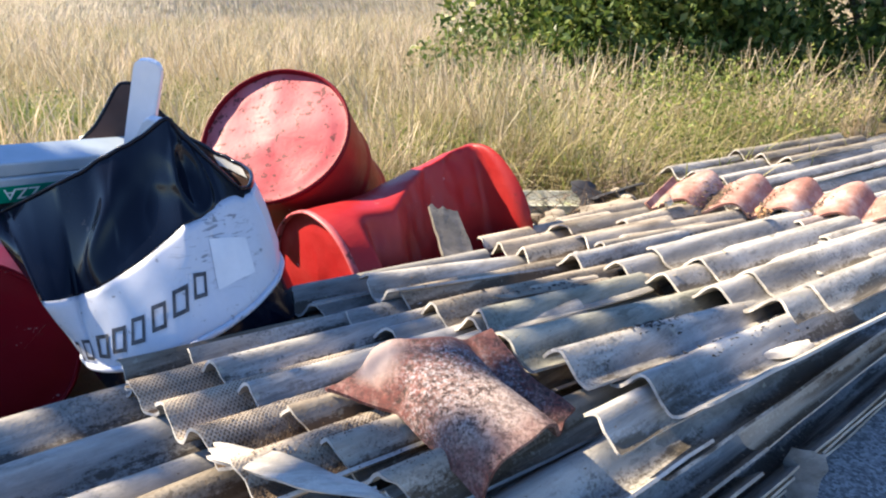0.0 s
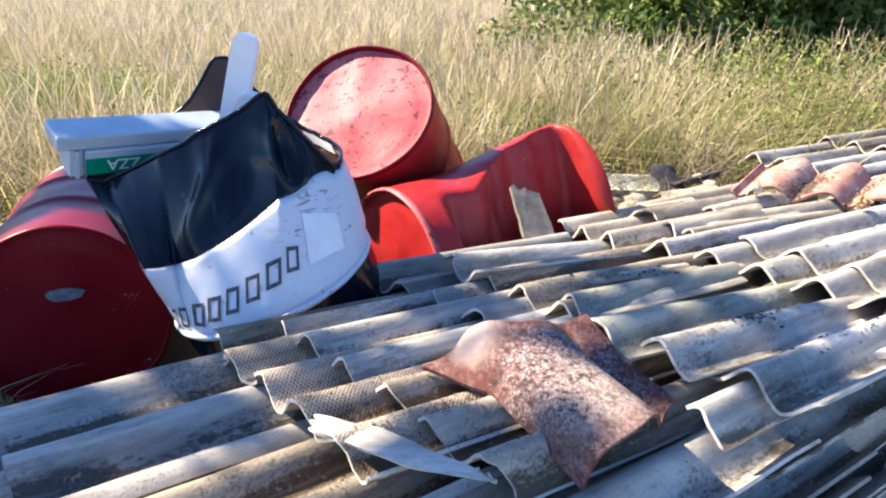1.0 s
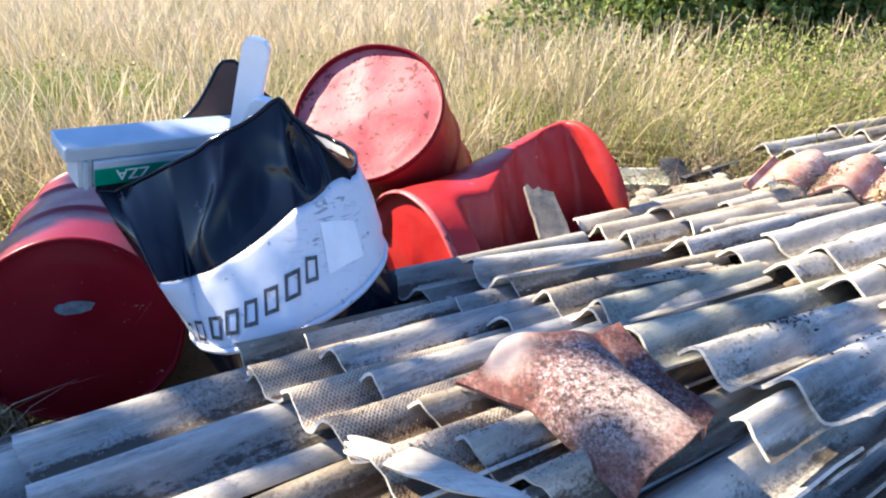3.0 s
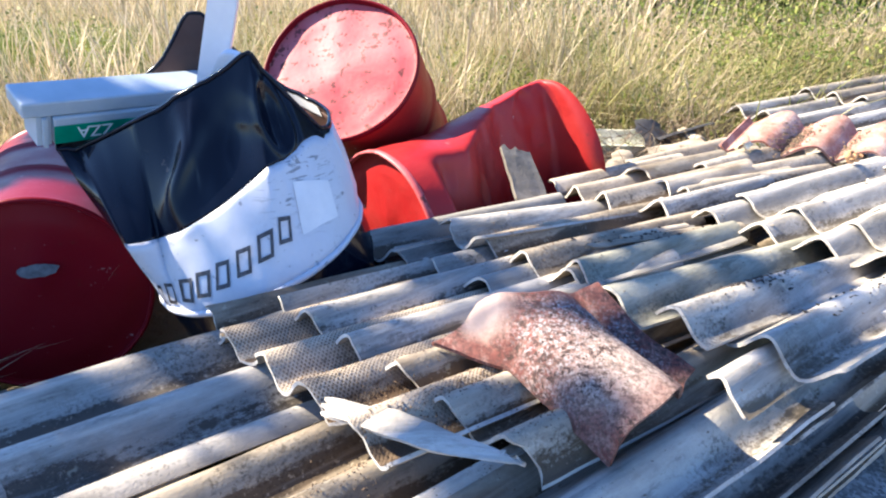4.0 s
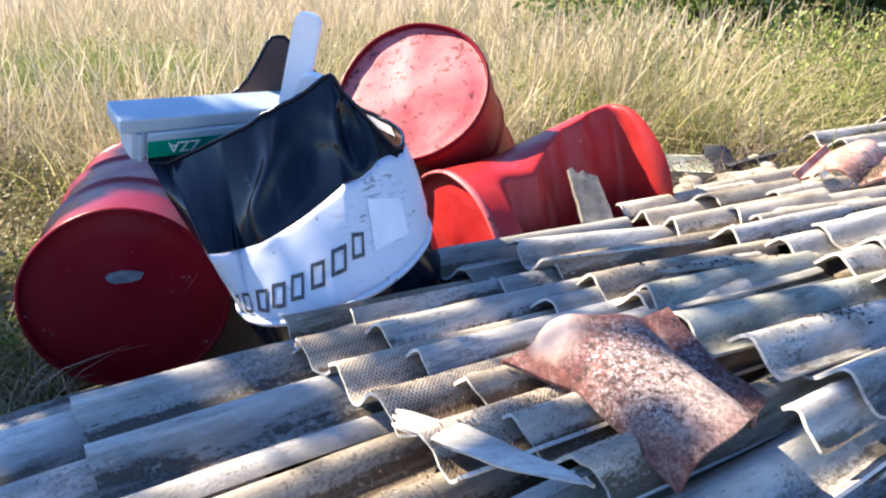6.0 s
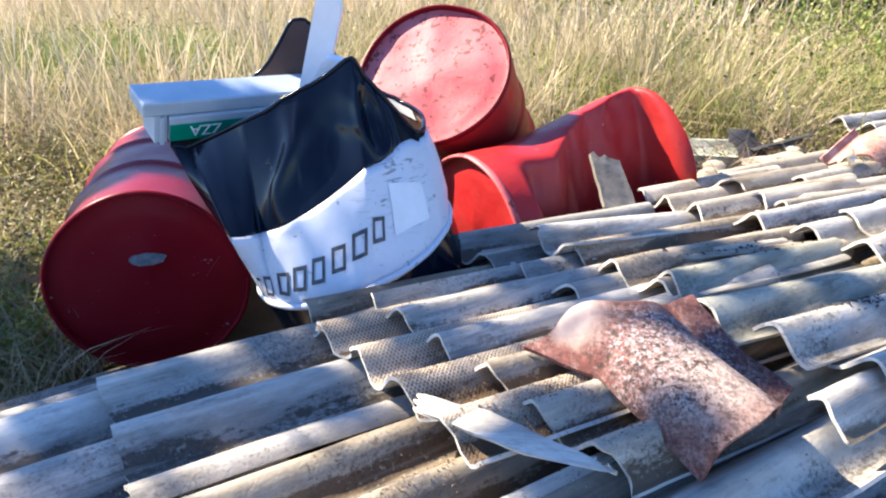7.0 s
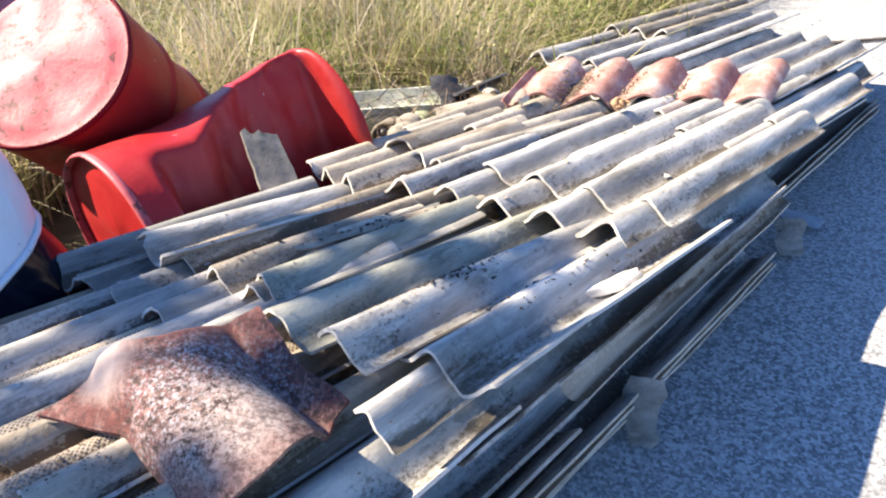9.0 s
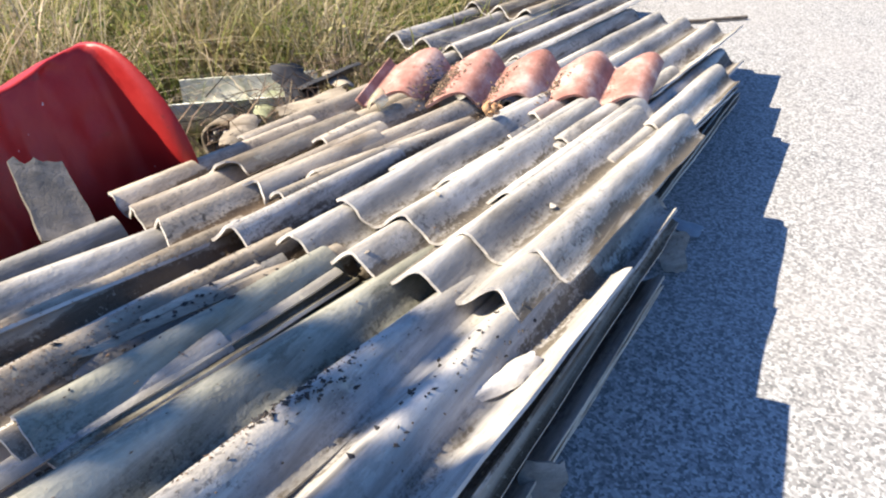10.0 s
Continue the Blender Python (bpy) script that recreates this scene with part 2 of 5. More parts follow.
c = k.mix(k.math("MULTIPLY", k.step(worn, 0.36, 0.62), 0.8), c, (0.46, 0.36, 0.31))
TERRA = k.color(c).bump(k.noise(100, 6, 0.8), 0.7, 0.004).m
k = Mat("terracotta_red", 0.8, 0, 0.25)
c = k.ramp(k.noise(8, 6, 0.7), [(0.3, (0.20, 0.080, 0.060)), (0.48, (0.31, 0.16, 0.125)), (0.66, (0.47, 0.35, 0.30))])
c = k.mix(k.math("MULTIPLY", k.step(k.noise(18, 6, 0.75), 0.60, 0.68), 0.6), c, (0.055, 0.035, 0.022))
TERRA_RED = k.color(c).bump(k.noise(60, 4, 0.7), 0.4, 0.005).m
k = Mat("asphalt", 0.9, 0, 0.3)
vo = k.t.nodes.new("ShaderNodeTexVoronoi")
vo.inputs["Scale"].default_value = 115.0
k.put(k.co, vo.inputs["Vector"])
grain = k.t.nodes.new("ShaderNodeSeparateColor")
k.put(vo.outputs["Color"], grain.inputs[0])
grit = k.math("MULTIPLY", k.math("ADD", grain.outputs[0], k.noise(150, 4, 0.8)), 0.5)
c = k.ramp(grit, [(0.20, (0.09, 0.091, 0.092)), (0.44, (0.21, 0.211, 0.208)), (0.74, (0.41, 0.408, 0.398))])
c = k.mix(k.math("MULTIPLY", k.step(k.noise(0.9, 5), 0.4, 0.7), 0.35), c, (0.33, 0.315, 0.295))
c = k.mix(k.math("MULTIPLY", k.step(k.noise(9, 5, 0.65), 0.66, 0.72), 0.6), c, (0.12, 0.11, 0.09))
ASPHALT = k.color(c).bump(grit, 0.35, 0.004).m
k = Mat("soil", 0.95, 0, 0.2)
c = k.ramp(k.noise(2.2, 7, 0.7), [(0.3, (0.045, 0.04, 0.02)), (0.55, (0.11, 0.09, 0.05)), (0.75, (0.20, 0.165, 0.09))])
c = k.mix(k.step(k.noise(0.5, 4), 0.5, 0.68), c, (0.10, 0.12, 0.045))
SOIL = k.color(c).bump(k.noise(30, 6, 0.75), 0.9, 0.03).m


def foliage(name, stops, trans=0.35, rough=0.6):
    """Leaf or straw: colour varies from piece to piece, some light passes through."""
    k = Mat(name, rough, 0, 0.3)
    c = k.ramp(k.rnd(True), stops)
    c = k.mix(k.math("MULTIPLY", k.step(k.noise(1.1, 4, 0.7), 0.42, 0.62), 0.75), c, k.mix(1.0, c, (0.52, 0.60, 0.40), "MULTIPLY"))
    k.color(c)
    tr = k.t.nodes.new("ShaderNodeBsdfTranslucent")
    k.put(c, tr.inputs[0])
    ms = k.t.nodes.new("ShaderNodeMixShader")
    ms.inputs[0].default_value = trans
    k.put(k.b.outputs[0], ms.inputs[1])
    k.put(tr.outputs[0], ms.inputs[2])
    k.put(ms.outputs[0], k.t.nodes["Material Output"].inputs[0])
    return k.m


STRAW = foliage("dry_straw", [(0.0, (0.30, 0.235, 0.15)), (0.4, (0.54, 0.43, 0.295)), (0.75, (0.69, 0.585, 0.44)), (0.9, (0.42, 0.31, 0.20)), (1.0, (0.31, 0.28, 0.14))], 0.32)
STRAW_FAR = foliage("faded_straw", [(0.0, (0.36, 0.28, 0.19)), (0.4, (0.55, 0.44, 0.32)), (0.75, (0.69, 0.58, 0.44)), (1.0, (0.40, 0.34, 0.20))], 0.3)
GRASS = foliage("green_grass", [(0.0, (0.14, 0.18, 0.04)), (0.4, (0.30, 0.305, 0.09)), (0.75, (0.52, 0.455, 0.21)), (1.0, (0.64, 0.54, 0.30))], 0.45)
LEAF = foliage("bush_leaf", [(0.0, (0.05, 0.085, 0.02)), (0.5, (0.105, 0.155, 0.035)), (0.85, (0.20, 0.24, 0.06)), (1.0, (0.32, 0.31, 0.10))], 0.35, 0.45)
WEED = foliage("weed_leaf", [(0.0, (0.08, 0.12, 0.02)), (0.5, (0.18, 0.23, 0.045)), (0.85, (0.30, 0.32, 0.08)), (1.0, (0.44, 0.36, 0.14))], 0.35, 0.55)
WEED_DRY = foliage("withered_weed", [(0.0, (0.06, 0.048, 0.026)), (0.4, (0.15, 0.12, 0.06)), (0.8, (0.27, 0.22, 0.10)), (1.0, (0.42, 0.33, 0.18))], 0.25, 0.6)
k = Mat("bark", 0.9)
BARK = k.color(k.ramp(k.noise(18, 5, 0.7, (1, 1, 0.2)), [(0.3, (0.05, 0.04, 0.03)), (0.7, (0.16, 0.13, 0.10))])).bump(k.noise(30), 0.6).m
k = Mat("dark_debris", 0.9)
DEBRIS = k.color(k.ramp(k.rnd(True), [(0.0, (0.03, 0.022, 0.016)), (0.5, (0.09, 0.058, 0.036)), (1.0, (0.22, 0.15, 0.09))])).m
k = Mat("dark_leaf", 0.8)
DARKLEAF = k.color(k.ramp(k.rnd(True), [(0.0, (0.012, 0.011, 0.012)), (1.0, (0.05, 0.04, 0.03))])).m
k = Mat("black_sheet", 0.5)
DARK = k.color(k.ramp(k.noise(20), [(0.3, (0.012, 0.012, 0.014)), (0.7, (0.04, 0.038, 0.036))])).m
k = Mat("greenish_cement", 0.85)
GUTTER = k.color(k.ramp(k.noise(7, 7, 0.75), [(0.32, (0.26, 0.28, 0.17)), (0.5, (0.58, 0.58, 0.48)), (0.66, (0.74, 0.73, 0.68))])).bump(k.noise(40, 5, 0.7), 0.5, 0.005).m
k = Mat("scraped_steel", 0.5, 0, 0.3)
SCRAPED = k.color(k.ramp(k.noise(40, 5), [(0.3, (0.05, 0.065, 0.08)), (0.7, (0.15, 0.18, 0.21))])).bump(k.noise(70), 0.3, 0.003).m
k = Mat("slate_chip", 0.7)
SLATE = k.color(k.ramp(k.noise(16, 5), [(0.3, (0.22, 0.25, 0.28)), (0.7, (0.36, 0.39, 0.42))])).bump(k.noise(50), 0.4, 0.004).m
k = Mat("yellow_glass", 0.12)
k.b.inputs["Transmission Weight"].default_value = 0.75
YELLOW = k.color(k.ramp(k.noise(20), [(0.3, (0.66, 0.64, 0.42)), (0.7, (0.80, 0.79, 0.62))])).m
k = Mat("greenish_plastic", 0.4)
GREENISH = k.color(k.ramp(k.noise(14, 5), [(0.3, (0.20, 0.22, 0.11)), (0.7, (0.42, 0.43, 0.28))])).m
k = Mat("rusty_shell", 0.6)
SHELL = k.color(k.ramp(k.noise(25, 4, 0.6, (1, 1, 4)), [(0.3, (0.30, 0.14, 0.05)), (0.7, (0.52, 0.33, 0.17))])).m

# ---- helpers for meshes ----
TURN = radians(38.0)
UU, VV = Vector((math.cos(TURN), math.sin(TURN), 0)), Vector((math.sin(TURN), -math.cos(TURN), 0))
PILE = Matrix(((UU.x, VV.x, 0, 0), (UU.y, VV.y, 0, 0), (0, 0, 1, 0), (0, 0, 0, 1)))


def uv(u, v, z=0.0):
    """A place in the pile's own frame: u along the waves, v across towards the road."""
    return UU * u + VV * v + Vector((0, 0, z))


def obj(name, verts, faces, material, parent=None, label="", smooth=True, edge=None, rim=0):
    """A mesh object; edge: another material for its last rim faces."""
    me = bpy.data.meshes.new(name)
    me.from_pydata([tuple(p) for p in verts], [], faces)
    me.materials.append(material)
    if smooth:
        me.polygons.foreach_set("use_smooth", [True] * len(me.polygons))
    if edge:
        me.materials.append(edge)
        k = len(faces) - rim
        me.polygons.foreach_set("material_index", [0] * k + [1] * rim)
    ob = new(name, me)
    if parent is not None:
        ob.parent = parent
    if label:
        ob["label"] = label
    return ob


def part(name, bm, material, parent, label="", smooth=False):
    me = bpy.data.meshes.new(name)
    bm.to_mesh(me)
    bm.free()
    me.materials.append(material)
    if smooth:
        me.polygons.foreach_set("use_smooth", [True] * len(me.polygons))
    ob = new(name, me)
    if parent is not None:
        ob.parent = parent
    if label:
        ob["label"] = label
    return ob


def empty(name, m):
    ob = new(name)
    ob.empty_display_size = 0.1
    ob.matrix_world = m
    return ob


def slab(fn, n, m, thick):
    """Vertices and faces of a solid sheet over the grid fn(s, t), s and t from 0 to 1, with that thickness below it."""
    top = [Vector(fn(i / n, j / m)) for i in range(n + 1) for j in range(m + 1)]
    w = m + 1
    nor = []
    for i in range(n + 1):
        for j in range(w):
            a = top[min(i + 1, n) * w + j] - top[max(i - 1, 0) * w + j]
            b = top[i * w + min(j + 1, m)] - top[i * w + max(j - 1, 0)]
            c = a.cross(b)
            nor.append(c.normalized() if c.length > 1e-9 else Vector((0, 0, 1)))
    if sum(v.z for v in nor) < 0:
        nor = [-v for v in nor]
    low = [p - v * thick for p, v in zip(top, nor)]
    # the rim has its own vertices, so that the cut edge shades crisp
    verts, faces, k = top + low, [], len(top)
    for i in range(n):
        for j in range(m):
            a, b, c, d = i * w + j, (i + 1) * w + j, (i + 1) * w + j + 1, i * w + j + 1
            faces += [(a, b, c, d), (a + k, d + k, c + k, b + k)]
    loop = [j for j in range(w)] + [i * w + m for i in range(1, n + 1)] + [n * w + j for j in range(m - 1, -1, -1)] + [i * w for i in range(n - 1, 0, -1)]
    base = len(verts)
    verts += [top[q] for q in loop] + [low[q] for q in loop]
    q = len(loop)
    faces += [(base + i, base + (i + 1) % q, base + q + (i + 1) % q, base + q + i) for i in range(q)]
    return verts, faces


def box(bm, size, m=Matrix(), bevel=0.0):
    r = bmesh.ops.create_cube(bm, size=1.0, matrix=m @ Matrix.Diagonal((*size, 1)))
    if bevel:
        es = list({e for v in r["verts"] for e in v.link_edges})
        bmesh.ops.bevel(bm, geom=es, offset=bevel, segments=2, affect="EDGES", profile=0.5)
    return bm


def rng(seed):
    return random.Random(seed)


# ---- ground ----
def plain(name, x0, x1, y0, y1, n, fn, material):
    vs = [(x0 + (x1 - x0) * i / n, y0 + (y1 - y0) * j / n) for i in range(n + 1) for j in range(n + 1)]
    fs = [(i * (n + 1) + j, (i + 1) * (n + 1) + j, (i + 1) * (n + 1) + j + 1, i * (n + 1) + j + 1) for i in range(n) for j in range(n)]
    return obj(name, [(x, y, fn(x, y)) for x, y in vs], fs, material)


def rise(x, y):
    return 0.05 * noise.noise(Vector((x * 0.35, y * 0.35, 0.3))) * min(1.0, max(0.0, (y - 3.0) / 3.0))


tagged(plain("ground", -300, 300, -300, 300, 60, lambda x, y: -0.035, SOIL), "dry brown soil of the grassy field", "ground", kind="structure")


def road():
    us = [-40 + i * 0.5 for i in range(201)]
    verts, faces = [], []
    for u in us:
        edge = float(np.interp(u, [-3, 0, 2.4, 3.6], [-1.9, -1.62, -1.8, -2.35])) + 0.10 * noise.noise(Vector((u * 0.8, 0, 0))) + 0.05 * noise.noise(Vector((u * 3.1, 2, 0)))
        verts += [uv(u, edge, -0.05), uv(u, edge + 0.02, -0.006), uv(u, edge + 0.12, 0.0), uv(u, 0.0, 0.0), uv(u, 4.6, 0.0), uv(u, 4.7, -0.05)]
    for i in range(len(us) - 1):
        faces += [(i * 6 + j, (i + 1) * 6 + j, (i + 1) * 6 + j + 1, i * 6 + j + 1) for j in range(5)]
    return tagged(obj("road", verts, faces, ASPHALT, smooth=False), "worn grey gritty asphalt road, sunlit", "road", kind="structure")


road()

# ---- the pile of sheets ----
PITCH, WAVE, THICK = 0.152, 0.0285, 0.0072


def top_of(u, v):
    """Height of the pile's far part."""
    return float(np.interp(u, [2.4, 3.0, 4.0, 4.8, 5.6], [0.40, 0.355, 0.27, 0.20, 0.16])) + float(np.interp(u, [2.4, 4.5], [0.06, 0.0])) * (v + 0.75)


def sheet(label, material, u0, u1, v0, v1, z, phase, pitch=PITCH, slope=-0.10, roll=0.0, slant=0.0, skew=0.0, rough=0.013, seed=0, thick=THICK, bites=0, cut=CEMENT_EDGE):
    """One corrugated sheet. u0: its free end, u1: its far end; z: middle height at the free end; phase: a trough; slope and roll:
    rise along and across it; slant: how far the free end runs askew; bites: pieces broken out of the free end."""
    r = rng(seed * 7 + 13)
    vm, off, tw = (v0 + v1) / 2, r.uniform(0, 50), r.uniform(-0.003, 0.003)
    amp = WAVE
    n, m = max(8, int((u1 - u0) / 0.07)), max(10, int((v1 - v0) / pitch * 16))
    gaps = [(r.uniform(v0, v1), r.uniform(0.012, 0.035), r.uniform(0.010, 0.030)) for _ in range(bites)]

    def fn(s, t):
        v = v0 + (v1 - v0) * t
        jag = noise.noise(Vector((v * 9, off, 0))) * rough + noise.noise(Vector((v * 45, off, 3))) * rough * 0.5
        jag += sum(d * max(0.0, 1 - abs(v - c) / w) ** 0.6 for c, w, d in gaps)
        ua = u0 + slant * (v - vm) + jag
        ub = u1 + noise.noise(Vector((v * 9, off, 7))) * rough
        u = ua + (ub - ua) * s ** 1.3
        z_ = z + slope * (u - u0) + roll * (v - vm) + tw * math.sin(3 * u + off)
        z_ -= amp * (1 + 0.08 * noise.noise(Vector((u * 2, v * 5, off)))) * math.cos(2 * math.pi * (v - phase) / pitch)
        z_ += 0.0012 * noise.noise(Vector((u * 6, v * 6, off)))
        side = noise.noise(Vector((u * 5, off, 11))) * 0.005 + noise.noise(Vector((u * 31, off, 4))) * 0.002
        return Vector((u, v + skew * (u - u0) + side, z_))

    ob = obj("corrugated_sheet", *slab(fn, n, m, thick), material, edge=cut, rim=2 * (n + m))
    # how deep in a hollow each point lies: soil and painted shade go there
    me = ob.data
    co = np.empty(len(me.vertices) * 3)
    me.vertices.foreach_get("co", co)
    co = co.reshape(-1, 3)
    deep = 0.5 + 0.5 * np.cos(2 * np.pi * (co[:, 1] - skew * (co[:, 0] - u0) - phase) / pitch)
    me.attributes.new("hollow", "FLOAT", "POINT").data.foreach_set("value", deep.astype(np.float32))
    ob.matrix_world = PILE
    return tagged(ob, label, "roof sheet", group="sheets in the pile")


GREY_L = "weathered grey corrugated fibre cement sheet, lying in the pile"
PALE_L = "pale grey corrugated fibre cement sheet with dark specks, on the pile"
BROWN_L = "dirty brown corrugated fibre cement sheet strewn with soil"
WOVEN_L = "tan corrugated fibre cement sheet with a woven grain, in the pile"
OLIVE_L = "greenish lichen-stained corrugated fibre cement sheet on the pile"
BROKEN_L = "broken corner piece of corrugated fibre cement sheet on the pile"

# the long rows by the near end
sheet(GREY_L, CEMENT, -1.75, 0.06, -1.57, -0.52, 0.425, -1.391, 0.172, 0.0, seed=1)
sheet(GREY_L, CEMENT, -0.205, 1.10, -1.545, -1.10, 0.455, -1.391, 0.172, -0.05, slant=0.06, seed=2)
sheet(BROWN_L, CEMENT_BROWN, -0.55, 0.95, -1.105, -0.62, 0.472, -0.983, 0.134, -0.03, seed=3)
# one long sheet in two tones: pale for its sunlit stretch
sheet(PALE_L, CEMENT_PALE, -0.30, 1.15, -0.80, -0.546, 0.480, -0.572, 0.150, -0.034, 0.04, 0.0, -0.014, seed=43)
# and dark cement for the stretch shaded by the overhang above
sheet(GREY_L, CEMENT_DARK, 0.98, 2.40, -0.90, -0.556, 0.420, -0.580, 0.150, -0.026, 0.04, 0.0, -0.006, seed=44, cut=CEMENT)
# the second row, with the cloth print showing
sheet(BROKEN_L, CEMENT_BROWN, 0.222, 0.95, -1.528, -1.385, 0.478, -1.463, 0.143, slant=0.08, seed=4, bites=2)
sheet(WOVEN_L, CEMENT_WOVEN, 0.268, 1.25, -1.400, -0.850, 0.512, -1.172, 0.1435, -0.10, 0.09, 0.13, seed=5, bites=2)
# the third row
sheet(GREY_L, CEMENT, 0.402, 1.45, -1.425, -1.042, 0.515, -1.113, 0.1345, slant=0.17, seed=7, bites=1)
sheet(BROWN_L, CEMENT_SOILED, 0.458, 1.45, -1.047, -0.700, 0.520, -0.972, 0.1325, slant=0.14, seed=8, bites=2)
# the fourth row
sheet(BROKEN_L, CEMENT_DARK, 0.725, 1.50, -1.700, -1.530, 0.462, -1.605, 0.14, slant=0.10, seed=20, bites=1)
# added sheet: its dark tone stands for the shaded gap by the drum
sheet(GREY_L, CEMENT_DARK, 0.45, 1.45, -1.760, -1.480, 0.398, -1.640, 0.15, -0.05, seed=46, bites=1)
sheet(GREY_L, CEMENT_DARK, 0.775, 1.60, -1.545, -1.045, 0.488, -1.315, 0.168, -0.10, 0.10, 0.09, rough=0.018, seed=9, bites=2)
sheet(BROKEN_L, CEMENT, 0.700, 1.30, -1.115, -1.010, 0.512, -1.150, 0.145, -0.06, 0.05, seed=45)
# the fifth row
sheet(PALE_L, CEMENT_PALE, 0.890, 1.72, -1.552, -1.372, 0.514, -1.438, 0.16, -0.165, 0.06, -0.05, seed=21, bites=1)
sheet(BROWN_L, CEMENT_BROWN, 0.940, 1.66, -1.415, -1.045, 0.510, -1.180, 0.144, -0.115, 0.10, 0.06, rough=0.014, seed=10)
sheet(BROKEN_L, CEMENT_OLIVE, 0.978, 1.62, -1.150, -1.020, 0.536, -1.180, 0.144, -0.125, 0.10, 0.02, seed=11)
sheet(OLIVE_L, CEMENT_OLIVE, 0.905, 1.85, -1.022, -0.860, 0.560, -0.866, 0.165, -0.158, 0.02, 0.10, seed=14)
sheet(PALE_L, CEMENT_PALE, 0.930, 1.85, -0.850, -0.728, 0.578, -0.732, 0.148, -0.168, 0.02, 0.10, seed=15)
sheet(PALE_L, CEMENT_PALE, 1.025, 1.95, -0.742, -0.528, 0.546, -0.592, 0.140, -0.115, 0.0, 0.08, -0.014, seed=16)
sheet(PALE_L, CEMENT_PALE, 0.876, 1.50, -0.684, -0.596, 0.522, -0.592, 0.140, -0.10, 0.0, 0.12, -0.02, seed=13)
# the bright rows on the road side
sheet(PALE_L, CEMENT_PALE, 1.612, 2.80, -1.222, -0.642, 0.493, -0.942, 0.156, -0.10, 0.085, 0.07, seed=17, bites=1)
sheet(PALE_L, CEMENT_PALE, 1.785, 2.90, -1.195, -0.622, 0.494, -0.938, 0.157, -0.10, 0.06, 0.07, seed=18)
sheet(PALE_L, CEMENT_PALE, 2.022, 3.00, -1.234, -0.800, 0.456, -0.966, 0.158, -0.09, 0.07, 0.04, seed=19)
sheet(PALE_L, CEMENT_PALE, 2.475, 3.60, -1.110, -0.700, 0.386, -0.880, 0.160, -0.08, 0.0, 0.07, 0.02, seed=22)
sheet(BROKEN_L, CEMENT, 2.500, 3.30, -0.985, -0.835, 0.402, -0.880, 0.160, -0.10, 0.0, 0.05, seed=23)
sheet(BROWN_L, CEMENT_TINGED, 2.640, 3.40, -1.140, -0.990, 0.384, -1.040, 0.160, -0.09, 0.0, -0.15, seed=24)
sheet(PALE_L, CEMENT_PALE, 2.840, 3.68, -0.850, -0.690, 0.372, -0.865, 0.155, -0.07, 0.0, 0.10, 0.015, seed=25)
# behind, by the red drum
sheet(GREY_L, CEMENT_SOILED, 1.515, 2.30, -1.800, -1.398, 0.430, -1.552, 0.150, -0.085, 0.20, -0.24, seed=26)
sheet(BROKEN_L, CEMENT, 1.550, 2.20, -1.385, -1.250, 0.468, -1.252, 0.128, -0.10, 0.0, 0.15, seed=27)
sheet(BROKEN_L, CEMENT_BROWN, 1.735, 2.30, -1.375, -1.290, 0.456, -1.296, 0.110, -0.09, 0.0, 0.35, 0.06, seed=28)
sheet(GREY_L, CEMENT_SOILED, 1.890, 2.50, -1.425, -1.292, 0.440, -1.300, 0.130, -0.09, 0.0, 0.20, 0.16, seed=29)
sheet(BROKEN_L, CEMENT_SOILED, 1.720, 2.20, -1.500, -1.395, 0.446, -1.520, 0.15, -0.07, 0.0, 0.25, 0.05, 0.030, seed=30, bites=3)
sheet(BROKEN_L, CEMENT_BROWN, 1.780, 2.30, -1.665, -1.540, 0.440, -1.670, 0.16, -0.09, 0.05, 0.15, 0.0, 0.020, seed=31, bites=2)
sheet(GREY_L, CEMENT_SOILED, 2.070, 2.75, -1.600, -1.470, 0.412, -1.602, 0.150, -0.08, 0.0, 0.10, seed=32)
sheet(GREY_L, CEMENT_SOILED, 2.095, 2.70, -1.465, -1.345, 0.410, -1.490, 0.150, -0.08, 0.0, 0.10, 0.05, seed=33)
sheet(BROKEN_L, CEMENT_SOILED, 2.05, 2.70, -1.850, -1.650, 0.345, -1.750, 0.150, -0.06, 0.0, 0.2, 0.0, 0.030, seed=34, bites=2)


# the far end, behind the terracotta piece
def far_sheet(label, material, u0, u1, v0, v1, lift, seed):
    vm = (v0 + v1) / 2
    slope = (top_of(u1, vm) - top_of(u0, vm)) / (u1 - u0)
    return sheet(label, material, u0, u1, v0, v1, top_of(u0, vm) + lift, -0.93, 0.155, slope, 0.04, seed=seed)


far_sheet(GREY_L, CEMENT, 2.85, 4.3, -1.62, -1.05, -0.03, 51)
far_sheet(GREY_L, CEMENT, 2.9, 4.6, -1.85, -1.25, 0.00, 52)
far_sheet(PALE_L, CEMENT_PALE, 3.1, 4.55, -1.50, -0.86, 0.015, 53)
far_sheet(GREY_L, CEMENT, 3.2, 5.0, -2.15, -1.45, 0.03, 54)
far_sheet(GREY_L, CEMENT, 3.0, 4.10, -1.05, -0.745, -0.01, 55)
far_sheet(BROWN_L, CEMENT_BROWN, 3.9, 5.3, -2.15, -1.75, 0.05, 56)

